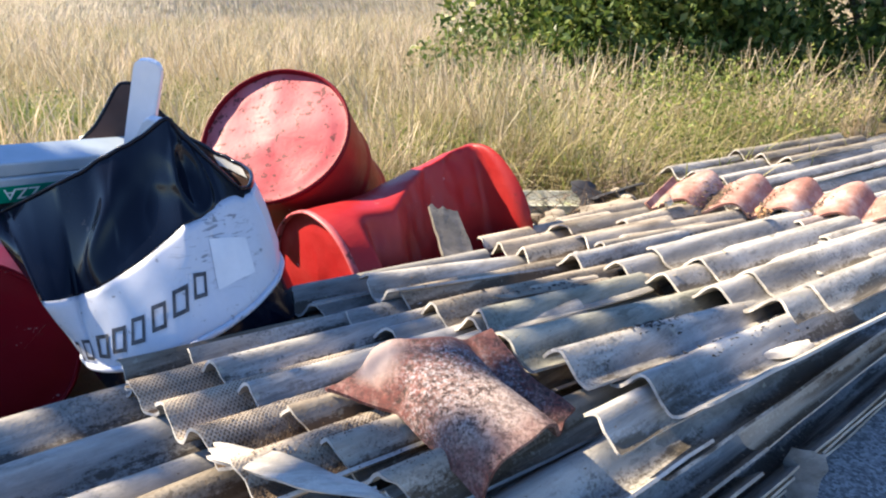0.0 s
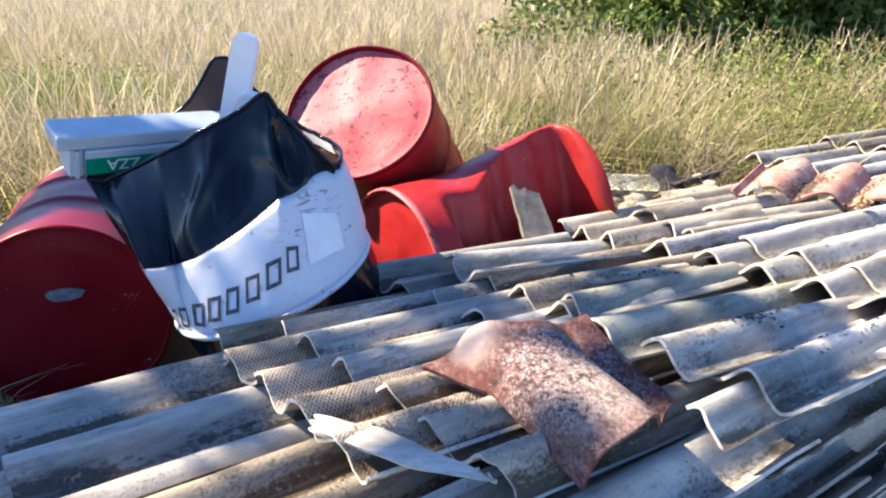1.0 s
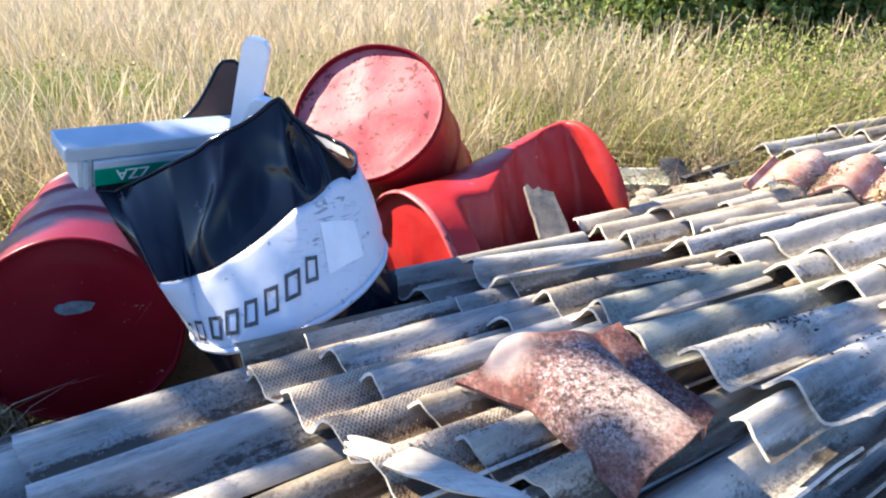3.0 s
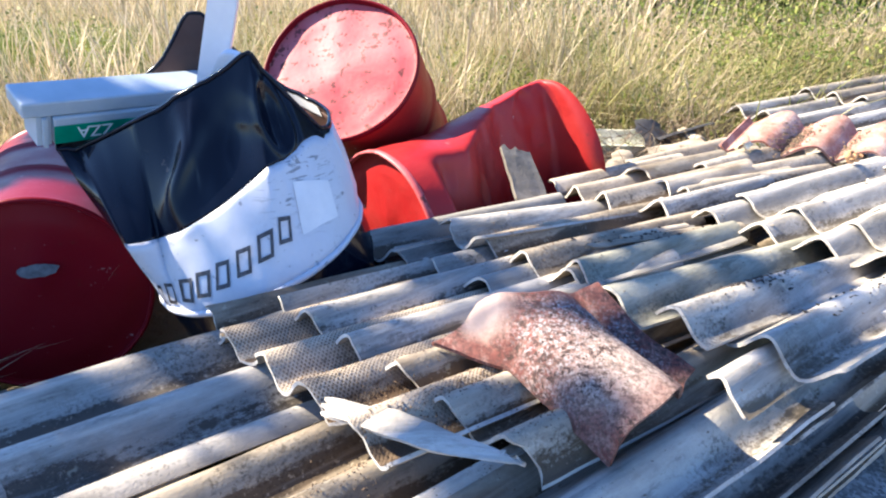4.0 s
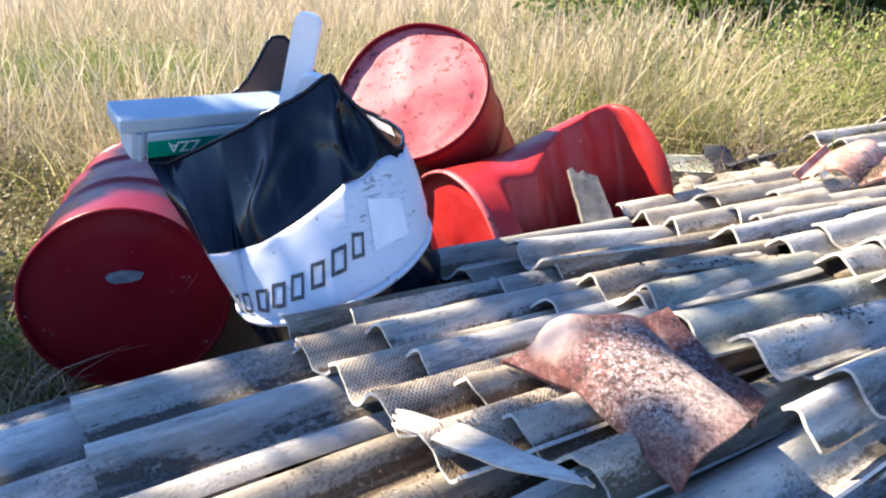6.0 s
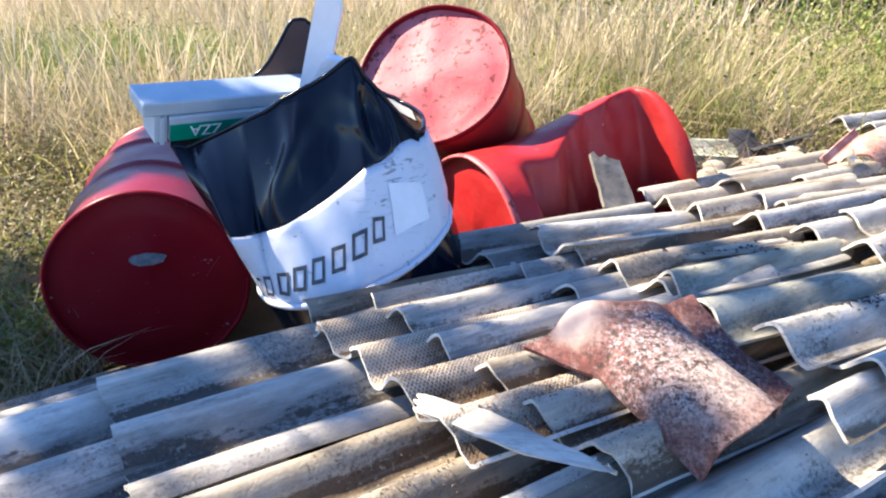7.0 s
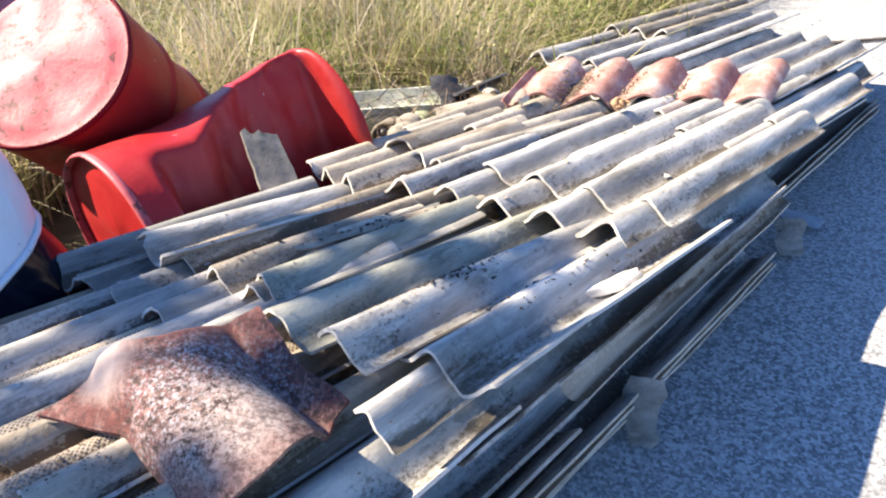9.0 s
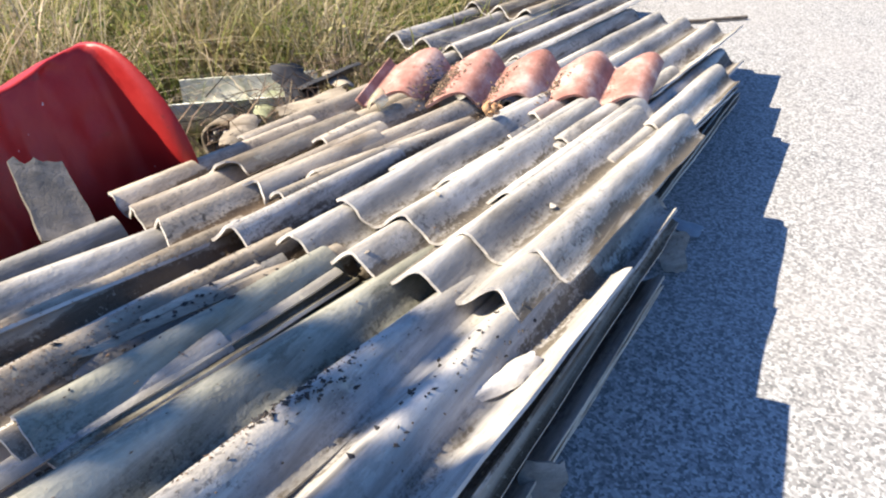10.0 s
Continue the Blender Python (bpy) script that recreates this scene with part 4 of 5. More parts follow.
def ridge_cap():
    """A broken terracotta coloured ridge end: a steep-sided barrel with a domed back end, a thin flange beside it and a flat wing."""

    def fn(s, t):
        near = Vector((float(np.interp(s, [0, 0.2, 0.36, 1], [0.515, 0.552, 0.594, 0.598])), float(np.interp(s, [0, 0.2, 0.36, 1], [-1.036, -0.982, -0.920, -0.664])), 0.562 - 0.010 * min(1.0, s * 3) - 0.056 * s ** 1.6))
        wing = Vector((0.893 - 0.016 * math.sin(math.pi * s) - 0.006 * s, -0.968 + 0.253 * s, 0.578 - 0.052 * s ** 1.3))
        p = near.lerp(wing, t)
        p.y += 0.030 * s ** 2 * math.sin(math.pi * min(1.0, t * 1.15))
        p.y -= 0.040 * (1 - s) ** 3 * math.exp(-(((t - 0.33) / 0.17) ** 2))
        flange = 0.24 * max(0.0, 1 - s / 0.42) ** 0.7
        q = (t - flange) / (1 - flange)
        if q > 0:
            crest = 0.42
            m = (q - crest) / (crest if q < crest else 0.36)
            barrel = max(0.0, 1 - abs(m) ** (6.0 if m < 0 else 2.2))
            dome = min(1.0, s / 0.13)
            dome = math.sqrt(max(0.0, 1 - (1 - dome) ** 2))
            p.z += (0.054 + 0.018 * min(1.0, s * 2.0)) * barrel * (0.40 + 0.60 * dome)
            p.z += 0.008 * min(1.0, q / 0.07) * math.exp(-(((q - 0.22) / 0.15) ** 2 + ((s - 0.12) / 0.12) ** 2))
        # the groove beside the wing, and the wing's raised back corner
        p.z -= 0.010 * math.exp(-(((t - 0.80) / 0.05) ** 2)) * min(1.0, 3 * s)
        p.z += 0.018 * max(0.0, t - 0.66) / 0.34 * max(0.0, 1 - s / 0.45)
        p.z += 0.003 * noise.noise(Vector((p.x * 9, p.y * 9, 2))) + 0.0015 * noise.noise(Vector((p.x * 45, p.y * 45, 5)))
        p.x += 0.005 * noise.noise(Vector((p.y * 14, 4, t * 2)))
        return uv(p.x, p.y, p.z)

    return tagged(obj("broken_roof_piece", *slab(fn, 56, 64, 0.009), TERRA), "broken reddish ridge cap with grey lichen on the sheets", "roof tile")


ridge_cap()


def ridge_tile():
    """The five-wave terracotta ridge piece that lies across the pile, its back raised."""
    n = 5

    def fn(s, t):
        v = -1.675 + 0.82 * t
        k = t * n - 0.13
        f = k % 1.0
        # broad round waves that drop steeply on the side of the road
        hump = math.sin(0.5 * math.pi * f / 0.60) ** 1.15 if f < 0.60 else math.cos(0.5 * math.pi * (f - 0.60) / 0.40) ** 1.15
        u = 2.425 + 0.70 * (v + 1.675) + (0.225 + 0.02 * hump) * s + 0.008 * noise.noise(Vector((v * 11, 3, 1)))
        z = 0.374 - 0.012 * t + (0.056 + 0.006 * s) * hump + 0.070 * s
        v += -0.03 * s
        return uv(u, v, z + 0.002 * noise.noise(Vector((u * 8, v * 8, 6))))

    return tagged(obj("wavy_roof_piece", *slab(fn, 14, 140, 0.011), TERRA_RED), "terracotta coloured wavy ridge piece with soil in its hollows", "roof tile")


ridge_tile()


def shard(label, name, m, length, wide, bow, material, thick=0.007, seed=0, tip=0.25):
    r = rng(seed)
    off = r.uniform(0, 20)

    def fn(s, t):
        w = wide * (tip + (1 - tip) * math.sin(math.pi * min(1.0, 0.18 + 0.82 * (1 - s)) ** 1.0) ** 0.8)
        w *= 1 + 0.25 * noise.noise(Vector((s * 5, off, 0)))
        y = (t - 0.5) * w + 0.15 * wide * noise.noise(Vector((s * 3, off, 2)))
        z = bow * (1 - (2 * t - 1) ** 2) + 0.01 * length * noise.noise(Vector((s * 5, t * 5, off)))
        return m @ Vector((length * s + 0.06 * length * noise.noise(Vector((t * 4, off, 5))), y, z))

    return tagged(obj(name, *slab(fn, 16, 8, thick), material), label, "broken piece")


def flat(u, v, z, turn, pitch=0.0, roll=0.0):
    return Matrix.Translation(uv(u, v, z)) @ Matrix.Rotation(radians(38 + turn), 4, "Z") @ Matrix.Rotation(radians(-pitch), 4, "Y") @ Matrix.Rotation(radians(roll), 4, "X")


shard("pale broken cement shard lying across the sheets", "cement_shard", flat(0.446, -0.712, 0.556, 117.5, -3), 0.35, 0.056, 0.004, CEMENT, 0.007, 1, 0.15)
shard("blue-grey broken sheet piece on the road", "cement_shard", flat(2.885, -0.72, 0.030, -88, 0, 8), 0.17, 0.07, 0.01, SLATE, 0.008, 3, 0.6)
shard("grey broken sheet piece leaning on the stack", "cement_shard", flat(2.62, -0.56, 0.02, 40, 50), 0.13, 0.10, 0.01, CEMENT_DARK, 0.008, 4, 0.7)
shard("grey broken sheet piece leaning on the stack", "cement_shard", flat(1.555, -0.515, 0.012, 30, 62), 0.17, 0.10, 0.012, CEMENT_DARK, 0.008, 5, 0.55)
shard("thin broken strip of cement sheet along the pile", "cement_strip", flat(1.115, -1.197, 0.518, -9, -6), 0.44, 0.034, 0.006, CEMENT_BROWN, 0.008, 6, 0.5)
shard("thin broken strip of cement sheet along the pile", "cement_strip", flat(1.24, -1.195, 0.510, -5, -6.5), 0.26, 0.026, 0.004, CEMENT_SOILED, 0.006, 9, 0.5)

# a broken board leaning on the red drum


def board():
    ax, up = Vector((0.104, 0.031, -0.031)), Vector((-0.060, 0.150, 0.134))
    foot = Vector((0.058, 2.195, 0.398))

    def fn(s, t):
        p = foot + up * (1.02 * s) + ax * (t - 0.5) * (1.0 + 0.15 * (1 - s))
        p += up * (s > 0.5) * (0.09 * noise.noise(Vector((t * 5, 1, 0))) + 0.05 * noise.noise(Vector((t * 17, 1, 0))))
        p += ax * 0.03 * noise.noise(Vector((s * 4, round(t) * 9.0, 4)))
        return p + Vector((0, 0, 0.004 * noise.noise(Vector((s * 3, t * 3, 8)))))

    return tagged(obj("broken_board", *slab(fn, 20, 14, 0.014), CEMENT_BOARD), "short grey-brown broken cement board leaning on the red drum", "board")


board()

# ---- grass ----


def blades(name, label, spots, material, wide, high, lean, seed, seg=3, head=0.0):
    """Many thin bent blades at the given spots, in one object."""
    g = np.random.default_rng(seed)
    n = len(spots)
    h = high[0] + (high[1] - high[0]) * g.random(n)
    w = wide * (0.6 + 0.8 * g.random(n))
    az, bend = g.random(n) * 2 * np.pi, lean * (0.2 + g.random(n))
    face = az + np.pi / 2 + g.normal(0, 0.5, n)
    base = np.asarray(spots, float)
    rows = []
    for k in range(seg + 1):
        s = k / seg
        c = base + np.stack([np.cos(az) * bend * h * s ** 2, np.sin(az) * bend * h * s ** 2, h * s * (1 - 0.25 * bend * s)], 1)
        ww = w * (1 - s) ** 0.6 if not head else w * (0.7 if s < 0.72 else head * (1.2 - s))
        side = np.stack([np.cos(face) * ww, np.sin(face) * ww, 0 * ww], 1)
        rows += [c - side, c + side]
    verts = np.stack(rows, 1).reshape(-1, 3)
    q = 2 * (seg + 1)
    quad = np.array([[2 * k, 2 * k + 1, 2 * k + 3, 2 * k + 2] for k in range(seg)])
    faces = (quad[None] + (np.arange(n) * q)[:, None, None]).reshape(-1, 4)
    me = bpy.data.meshes.new(name)
    me.vertices.add(len(verts))
    me.vertices.foreach_set("co", verts.ravel())
    me.loops.add(faces.size)
    me.loops.foreach_set("vertex_index", faces.ravel().astype(np.int32))
    me.polygons.add(len(faces))
    me.polygons.foreach_set("loop_start", np.arange(0, faces.size, 4, dtype=np.int32))
    me.update()
    me.materials.append(material)
    return tagged(new(name, me), label, "grass", kind="stuff")


def spread(n, y0, y1, seed, power=1.0, near=2.5, clump=0.0, tuft=0):
    """Spots on the field, in the wedge before the camera, kept off the road and the drums."""
    g = np.random.default_rng(seed)
    out = np.zeros((0, 2))
    while len(out) < n:
        y = y0 + (y1 - y0) * g.random(n * 2) ** power
        x = (g.random(n * 2) * 2 - 1) * (y * 0.85 + near) + 0.05 * y
        if clump:
            f = np.sin(x * 2.1 + 1.3 * np.sin(y * 1.7)) + np.sin(y * 2.6 + 1.1 * np.sin(x * 2.3)) + 0.7 * np.sin(x * 5.3 + y * 4.1)
            keep = f + g.normal(0, 1.0, len(x)) > clump
        else:
            keep = np.ones(len(x), bool)
        v = x * VV.x + y * VV.y
        keep &= v < np.interp(x * UU.x + y * UU.y, [-3, 0, 2.4, 3.6], [-1.98, -1.72, -1.95, -2.42])
        uu = x * UU.x + y * UU.y
        keep &= ~((x > -1.62) & (x < -1.0) & (y < 1.74))
        # room for the green tuft
        keep &= ((x + 3.45) / 0.95) ** 2 + ((y - 4.65) / 0.60) ** 2 > 1.0
        keep &= ~((uu > 1.85) & (uu < 3.05) & (v > -2.95 + 0.12 * np.sin(uu * 9)))
        keep &= ~((x > 1.0) & (y > 6.2) & (y < 11.0))
        keep &= ~((np.abs(x + 0.1) < 1.0) & (y > 1.5) & (y < 3.35))
        keep &= ~((np.abs(x + 1.25 + 0.39 * (y - 1.7)) < 0.36) & (y > 1.5) & (y < 2.75))
        out = np.concatenate([out, np.stack([x, y], 1)[keep]])
    out = out[:n]
    if tuft:
        # most blades stand in tufts
        mid = out[: n // tuft]
        pick = g.integers(0, len(mid), n)
        near_ = mid[pick] + g.normal(0, 0.055, (n, 2)) * (0.5 + g.random((n, 1)))
        out = np.where(g.random((n, 1)) < 0.7, near_, out)
    return np.concatenate([out, np.full((n, 1), -0.04)], 1)


G1 = "tall dry golden grass of the field"
G2 = "fresh green grass between the dry stalks"
blades("grass", G1, spread(32000, 3.0, 9.0, 1, 1.3, clump=-0.2, tuft=45), STRAW, 0.0040, (0.25, 0.70), 0.7, 1)
blades("grass", G2, spread(34000, 2.8, 9.0, 2, 1.2, clump=0.3, tuft=40), GRASS, 0.0048, (0.20, 0.62), 0.8, 2)
blades("grass", "straw coloured grass stalks with seed heads", spread(9000, 3.2, 9.0, 3, 1.2, clump=0.2, tuft=18), STRAW, 0.0026, (0.50, 0.95), 0.40, 3, 6, 2.8)
blades("grass", G1, spread(44000, 8.5, 24.0, 4, 1.3, clump=-0.8), STRAW_FAR, 0.009, (0.30, 0.85), 0.6, 4)
blades("grass", G2, spread(12000, 8.5, 22.0, 5, 1.2, clump=1.0), GRASS, 0.011, (0.25, 0.6), 0.7, 5)
blades("grass", G1, spread(60000, 23.0, 128.0, 6, 1.3), STRAW_FAR, 0.034, (0.4, 0.9), 0.5, 6, 2)
blades("grass", "low dry grass and weeds beside the drums", spread(16000, 1.2, 4.4, 7, 1.0, near=1.4), STRAW, 0.0034, (0.06, 0.34), 1.0, 7)
blades("grass", "low green weeds beside the drums", spread(14000, 1.2, 4.4, 8, 1.0, near=1.4, clump=0.2), GRASS, 0.0045, (0.06, 0.30), 1.0, 8)

gg = np.random.default_rng(40)
tuft = np.stack([gg.normal(-3.45, 0.60, 15000), gg.normal(4.75, 0.38, 15000), np.full(15000, -0.04)], 1)
blades("grass", "tuft of fresh green grass in the dry field", tuft, WEED, 0.006, (0.30, 0.72), 1.1, 41)
tuft = np.stack([gg.normal(0.5, 0.7, 3000), gg.normal(4.6, 0.4, 3000), np.full(3000, -0.04)], 1)
blades("grass", "tuft of fresh green grass in the dry field", tuft, GRASS, 0.005, (0.25, 0.75), 1.0, 42)
bent = spread(9000, 3.0, 7.5, 43, 1.0)
blades("grass", "bent dry grass stalks across the field", bent, STRAW, 0.0035, (0.4, 0.8), 1.9, 44, 5)

# ---- bush and far trees ----


def leaves(bm_verts, bm_faces, centre, size, n, leaf, g):
    """Leaves scattered through a lumpy ellipsoid shell."""
    d = g.normal(0, 1, (n, 3))
    d /= np.linalg.norm(d, axis=1)[:, None]
    rad = 0.55 + 0.5 * g.random(n) ** 0.6
    p = np.asarray(centre) + d * rad[:, None] * np.asarray(size)
    a = g.normal(0, 1, (n, 3))
    a /= np.linalg.norm(a, axis=1)[:, None]
    b = np.cross(a, g.normal(0, 1, (n, 3)))
    b /= np.linalg.norm(b, axis=1)[:, None]
    ll = leaf * (0.6 + 0.8 * g.random(n))[:, None]
    q = np.stack([p - a * ll, p + b * ll * 0.5, p + a * ll, p - b * ll * 0.5], 1)
    start = sum(len(v) for v in bm_verts)
    bm_verts.append(q.reshape(-1, 3))
    bm_faces.append(np.arange(n * 4).reshape(-1, 4) + start)


def leafy(name, lumps, leaf, seed, material, parent):
    g = np.random.default_rng(seed)
    vs, fs = [], []
    for c, s, n in lumps:
        leaves(vs, fs, c, s, n, leaf, g)
    v, f = np.concatenate(vs), np.concatenate(fs)
    me = bpy.data.meshes.new(name)
    me.vertices.add(len(v))
    me.vertices.foreach_set("co", v.ravel())
    me.loops.add(f.size)
    me.loops.foreach_set("vertex_index", f.ravel().astype(np.int32))
    me.polygons.add(len(f))
    me.polygons.foreach_set("loop_start", np.arange(0, f.size, 4, dtype=np.int32))
    me.update()
    me.materials.append(material)
    ob = new(name, me)
    ob.parent = parent
    return ob


def limb(vs, fs, a, b, ra, rb, g, seg=7, n=5):
    a, b = np.asarray(a, float), np.asarray(b, float)
    ax = (b - a) / np.linalg.norm(b - a)
    e1 = np.cross(ax, [0.3, 0.9, 0.2])
    e1 /= np.linalg.norm(e1)
    e2 = np.cross(ax, e1)
    start = sum(len(v) for v in vs)
    pts = []
    for k in range(n + 1):
        s = k / n
        c = a + (b - a) * s + (e1 * g.normal(0, 0.03) + e2 * g.normal(0, 0.03)) * np.linalg.norm(b - a) * (0 < k < n)
        rr = ra + (rb - ra) * s
        pts += [c + rr * (math.cos(2 * math.pi * i / seg) * e1 + math.sin(2 * math.pi * i / seg) * e2) for i in range(seg)]
    vs.append(np.array(pts))
    for k in range(n):
        fs += [(start + k * seg + i, start + k * seg + (i + 1) % seg, start + (k + 1) * seg + (i + 1) % seg, start + (k + 1) * seg + i) for i in range(seg)]


def bush(label, name, at, spread_x, high, lumps, per, leaf, seed, low=0.3, size=1.0):
    g = np.random.default_rng(seed)
    d = empty(name, Matrix())
    items, vs, fs = [], [], []
    for i in range(lumps):
        x = at[0] + g.uniform(-1, 1) * spread_x[0]
        y = at[1] + g.uniform(-1, 1) * spread_x[1]
        z = low + (high - low) * g.random() ** 1.5
        s = size * g.uniform(0.45, 0.95)
        items.append(((x, y, z), (s, s, s * 0.75), per))
        if i % 2 == 0:
            limb(vs, fs, (at[0] + (x - at[0]) * 0.5, at[1] + (y - at[1]) * 0.5, -0.1), (x, y, z), 0.05, 0.012, g)
    leafy("crown", items, leaf, seed, LEAF, d)
    if vs:
        obj("trunk", np.concatenate(vs).tolist(), fs, BARK, d)
    return tagged(d, label, "bush")


bush("dense dark green bush at the edge of the field", "bush", (5.6, 8.6), (4.2, 1.0), 4.2, 110, 900, 0.055, 11, low=0.05)
bush("dense dark green bush at the edge of the field", "bush", (1.5, 8.9), (0.9, 0.5), 2.0, 10, 500, 0.055, 12, low=0.9)
for i in range(20):
    bush("distant green tree at the end of the field", "tree", (-150 + i * 15, 135 + 6 * math.sin(i * 2.3)), (10.5, 3.0), 14.0, 46, 150, 0.8, 30 + i, low=1.6, size=4.2)


def weeds(label, spots_, high, per, leaf, seed, material):
    """Low leafy weeds, one lump a spot."""
    g = np.random.default_rng(seed)
    d = [((x, y, high * 0.45), (high * g.uniform(0.5, 0.9), high * g.uniform(0.5, 0.9), high * g.uniform(0.4, 0.6)), per) for x, y in spots_]
    ob = leafy("weeds", d, leaf, seed, material, None)
    return tagged(ob, label, "weeds", kind="stuff")


g = np.random.default_rng(55)
sp = spread(110, 3.3, 7.0, 61, 1.0, near=1.0)[:, :2]
weeds("leafy green weeds in the dry grass", [tuple(p) for p in sp], 0.50, 260, 0.012, 62, WEED)
sp = spread(60, 1.3, 4.0, 63, 1.0, near=0.6)[:, :2]
weeds("low leafy weeds beside the drums", [tuple(p) for p in sp if p[0] < -1.75], 0.22, 200, 0.011, 64, WEED)
sp = [(g.uniform(-3.4, -1.75), g.uniform(2.0, 3.7)) for _ in range(70)]
weeds("withered brown weeds beside the drums", [p for p in sp if p[0] + 0.39 * (p[1] - 1.7) < -1.80], 0.42, 260, 0.011, 70, WEED_DRY)
sp = [(g.normal(-3.6, 0.75), g.normal(5.3, 0.35)) for _ in range(26)]
weeds("leafy green weeds in the dry grass", sp, 0.60, 240, 0.015, 71, WEED)
sp = spread(40, 7.0, 9.0, 65, 1.0, near=1.0)[:, :2]
weeds("tall leafy weeds before the bush", [tuple(p) for p in sp if p[0] > 0.0], 0.9, 160, 0.04, 66, LEAF)


sp = spread(90, 4.8, 6.4, 67, 1.0, near=1.0)[:, :2]
weeds("leafy yellow-green weeds at the edge of the field", [tuple(p) for p in sp if p[0] > 0.2], 0.75, 240, 0.017, 68, WEED)


def shade_tree():
    """An unseen tree beside the road, added towards the sun to dapple the pile."""
    g = np.random.default_rng(77)
    d = empty("tree", Matrix())
    away = SUN * 5.5
    items, vs, fs = [], [], []
    top = None
    # leaf lumps, each set on the sun's line over a spot to shade
    shade = [(-0.28, -1.39, 0.16), (-0.04, -1.40, 0.10), (0.10, -1.29, 0.10), (0.80, -1.57, 0.12), (0.77, -1.31, 0.11), (0.88, -0.78, 0.07), (0.62, -0.70, 0.06),
             (1.04, -0.96, 0.09), (0.40, -1.20, 0.06), (0.50, -0.86, 0.06), (0.46, -0.71, 0.12), (-0.50, -1.0, 0.16), (-0.75, -1.5, 0.18), (-0.15, -0.95, 0.10),
             (0.10, -0.72, 0.10), (-1.1, -1.2, 0.2), (1.15, -1.15, 0.06), (0.25, -1.60, 0.08), (0.10, -2.62, 0.13), (-0.08, -2.42, 0.10), (0.22, -2.78, 0.12), (-0.35, -2.55, 0.18), (-0.7, -2.4, 0.2), (1.28, -1.19, 0.09), (1.45, -0.84, 0.07), (1.20, -1.36, 0.07),
             (1.32, -0.75, 0.08), (1.24, -0.55, 0.07), (1.09, -0.59, 0.07), (1.34, -0.92, 0.07),
             (-1.05, -2.95, 0.28), (-0.75, -2.75, 0.20), (-1.40, -2.80, 0.30), (-1.00, -2.60, 0.25), (-0.75, -3.20, 0.20), (-1.3, -2.4, 0.25), (0.44, -1.77, 0.12), (0.28, -1.86, 0.11), (0.58, -1.74, 0.08), (0.02, -2.50, 0.15), (0.20, -2.42, 0.11), (-0.22, -2.72, 0.15)]
    for i, (u, v, s) in enumerate(shade):
        p = uv(u, v, 0.52) + away + SUN * g.uniform(-0.8, 0.8)
        items.append((tuple(p), (s * 1.0, s * 0.8, s * 0.9), int(9000 * s * s) + 40))
        limb(vs, fs, (-4.6, 1.9, 2.9), tuple(p), 0.030, 0.005, g)
    limb(vs, fs, (-5.2, 2.0, -0.1), (-4.6, 1.9, 3.1), 0.14, 0.07, g, 9, 8)
    leafy("crown", items, 0.05, 78, LEAF, d)
    obj("trunk", np.concatenate(vs).tolist(), fs, BARK, d)
    return tagged(d, "unseen slender roadside tree with an open green crown, added for its shade", "tree")


shade_tree()

# ---- litter and rubble, dropped onto the pile ----


def drop(u, v, z=1.6, clear=()):
    """Height of what lies under a place in the pile's frame."""
    hit, place, nor, _, ob, _ = scene.ray_cast(bpy.context.evaluated_depsgraph_get(), uv(u, v, z), Vector((0, 0, -1)))
    return -1.0 if hit and ob.name.split(".")[0] in clear else place.z if hit else 0.0


bpy.context.view_layer.update()


def litter(label, name, areas, size, seed, material):
    """Small leaves, crumbs and twigs lying on the sheets: areas of (u, v, spread u, spread v, how many)."""
    r = rng(seed)
    vs, fs = [], []
    for u, v, du, dv, n in areas:
        for _ in range(2 * n):
            a, b = r.gauss(u, du * 1.15), r.gauss(v, dv * 1.15)
            z = drop(a, b, clear=("broken_roof_piece", "cement_shard"))
            if z < 0.0 or z > 0.95:
                continue
            s = size * r.uniform(0.4, 1.5)
            p, t = uv(a, b, z + 0.002), r.uniform(0, math.pi)
            e = Vector((math.cos(t), math.sin(t), r.uniform(-0.3, 0.3))) * s * r.uniform(0.6, 1.4)
            f = Vector((-math.sin(t), math.cos(t), r.uniform(-0.3, 0.3))) * s * 0.6
            g = Vector((0, 0, s * 0.8))
            k = len(vs)
            vs += [p - e, p + f * r.uniform(0.5, 1.3), p + e * r.uniform(0.5, 1.2), p - f, p + g * r.uniform(0.1, 0.7)]
            fs += [(k, k + 1, k + 4), (k + 1, k + 2, k + 4), (k + 2, k + 3, k + 4), (k + 3, k, k + 4)]
    return tagged(obj(name, vs, fs, material, smooth=False), label, "litter", kind="stuff")


valley = lambda k: -0.935 + PITCH * k
spots = [(2.90, -1.53, 0.05, 0.05, 160), (2.85, -1.70, 0.08, 0.05, 40), (3.0, -1.2, 0.08, 0.2, 60), (1.18, -0.82, 0.07, 0.010, 90), (1.30, -0.80, 0.05, 0.02, 40),
         (0.36, -1.10, 0.05, 0.05, 120), (0.55, -0.98, 0.06, 0.05, 120), (0.30, -0.86, 0.10, 0.04, 160), (0.60, -1.05, 0.05, 0.05, 70), (1.05, -1.36, 0.10, 0.05, 120), (1.3, -1.3, 0.15, 0.06, 120),
         (1.7, -1.3, 0.15, 0.05, 100), (2.1, -1.45, 0.15, 0.08, 120), (2.55, -1.0, 0.12, 0.15, 80), (2.9, -0.8, 0.2, 0.08, 80)]
spots += [(u, valley(k), 0.25, 0.014, 12) for u in (0.0, 0.6, 1.3, 1.9, 2.5) for k in (-4, -3, -2, -1, 0, 1, 2)]
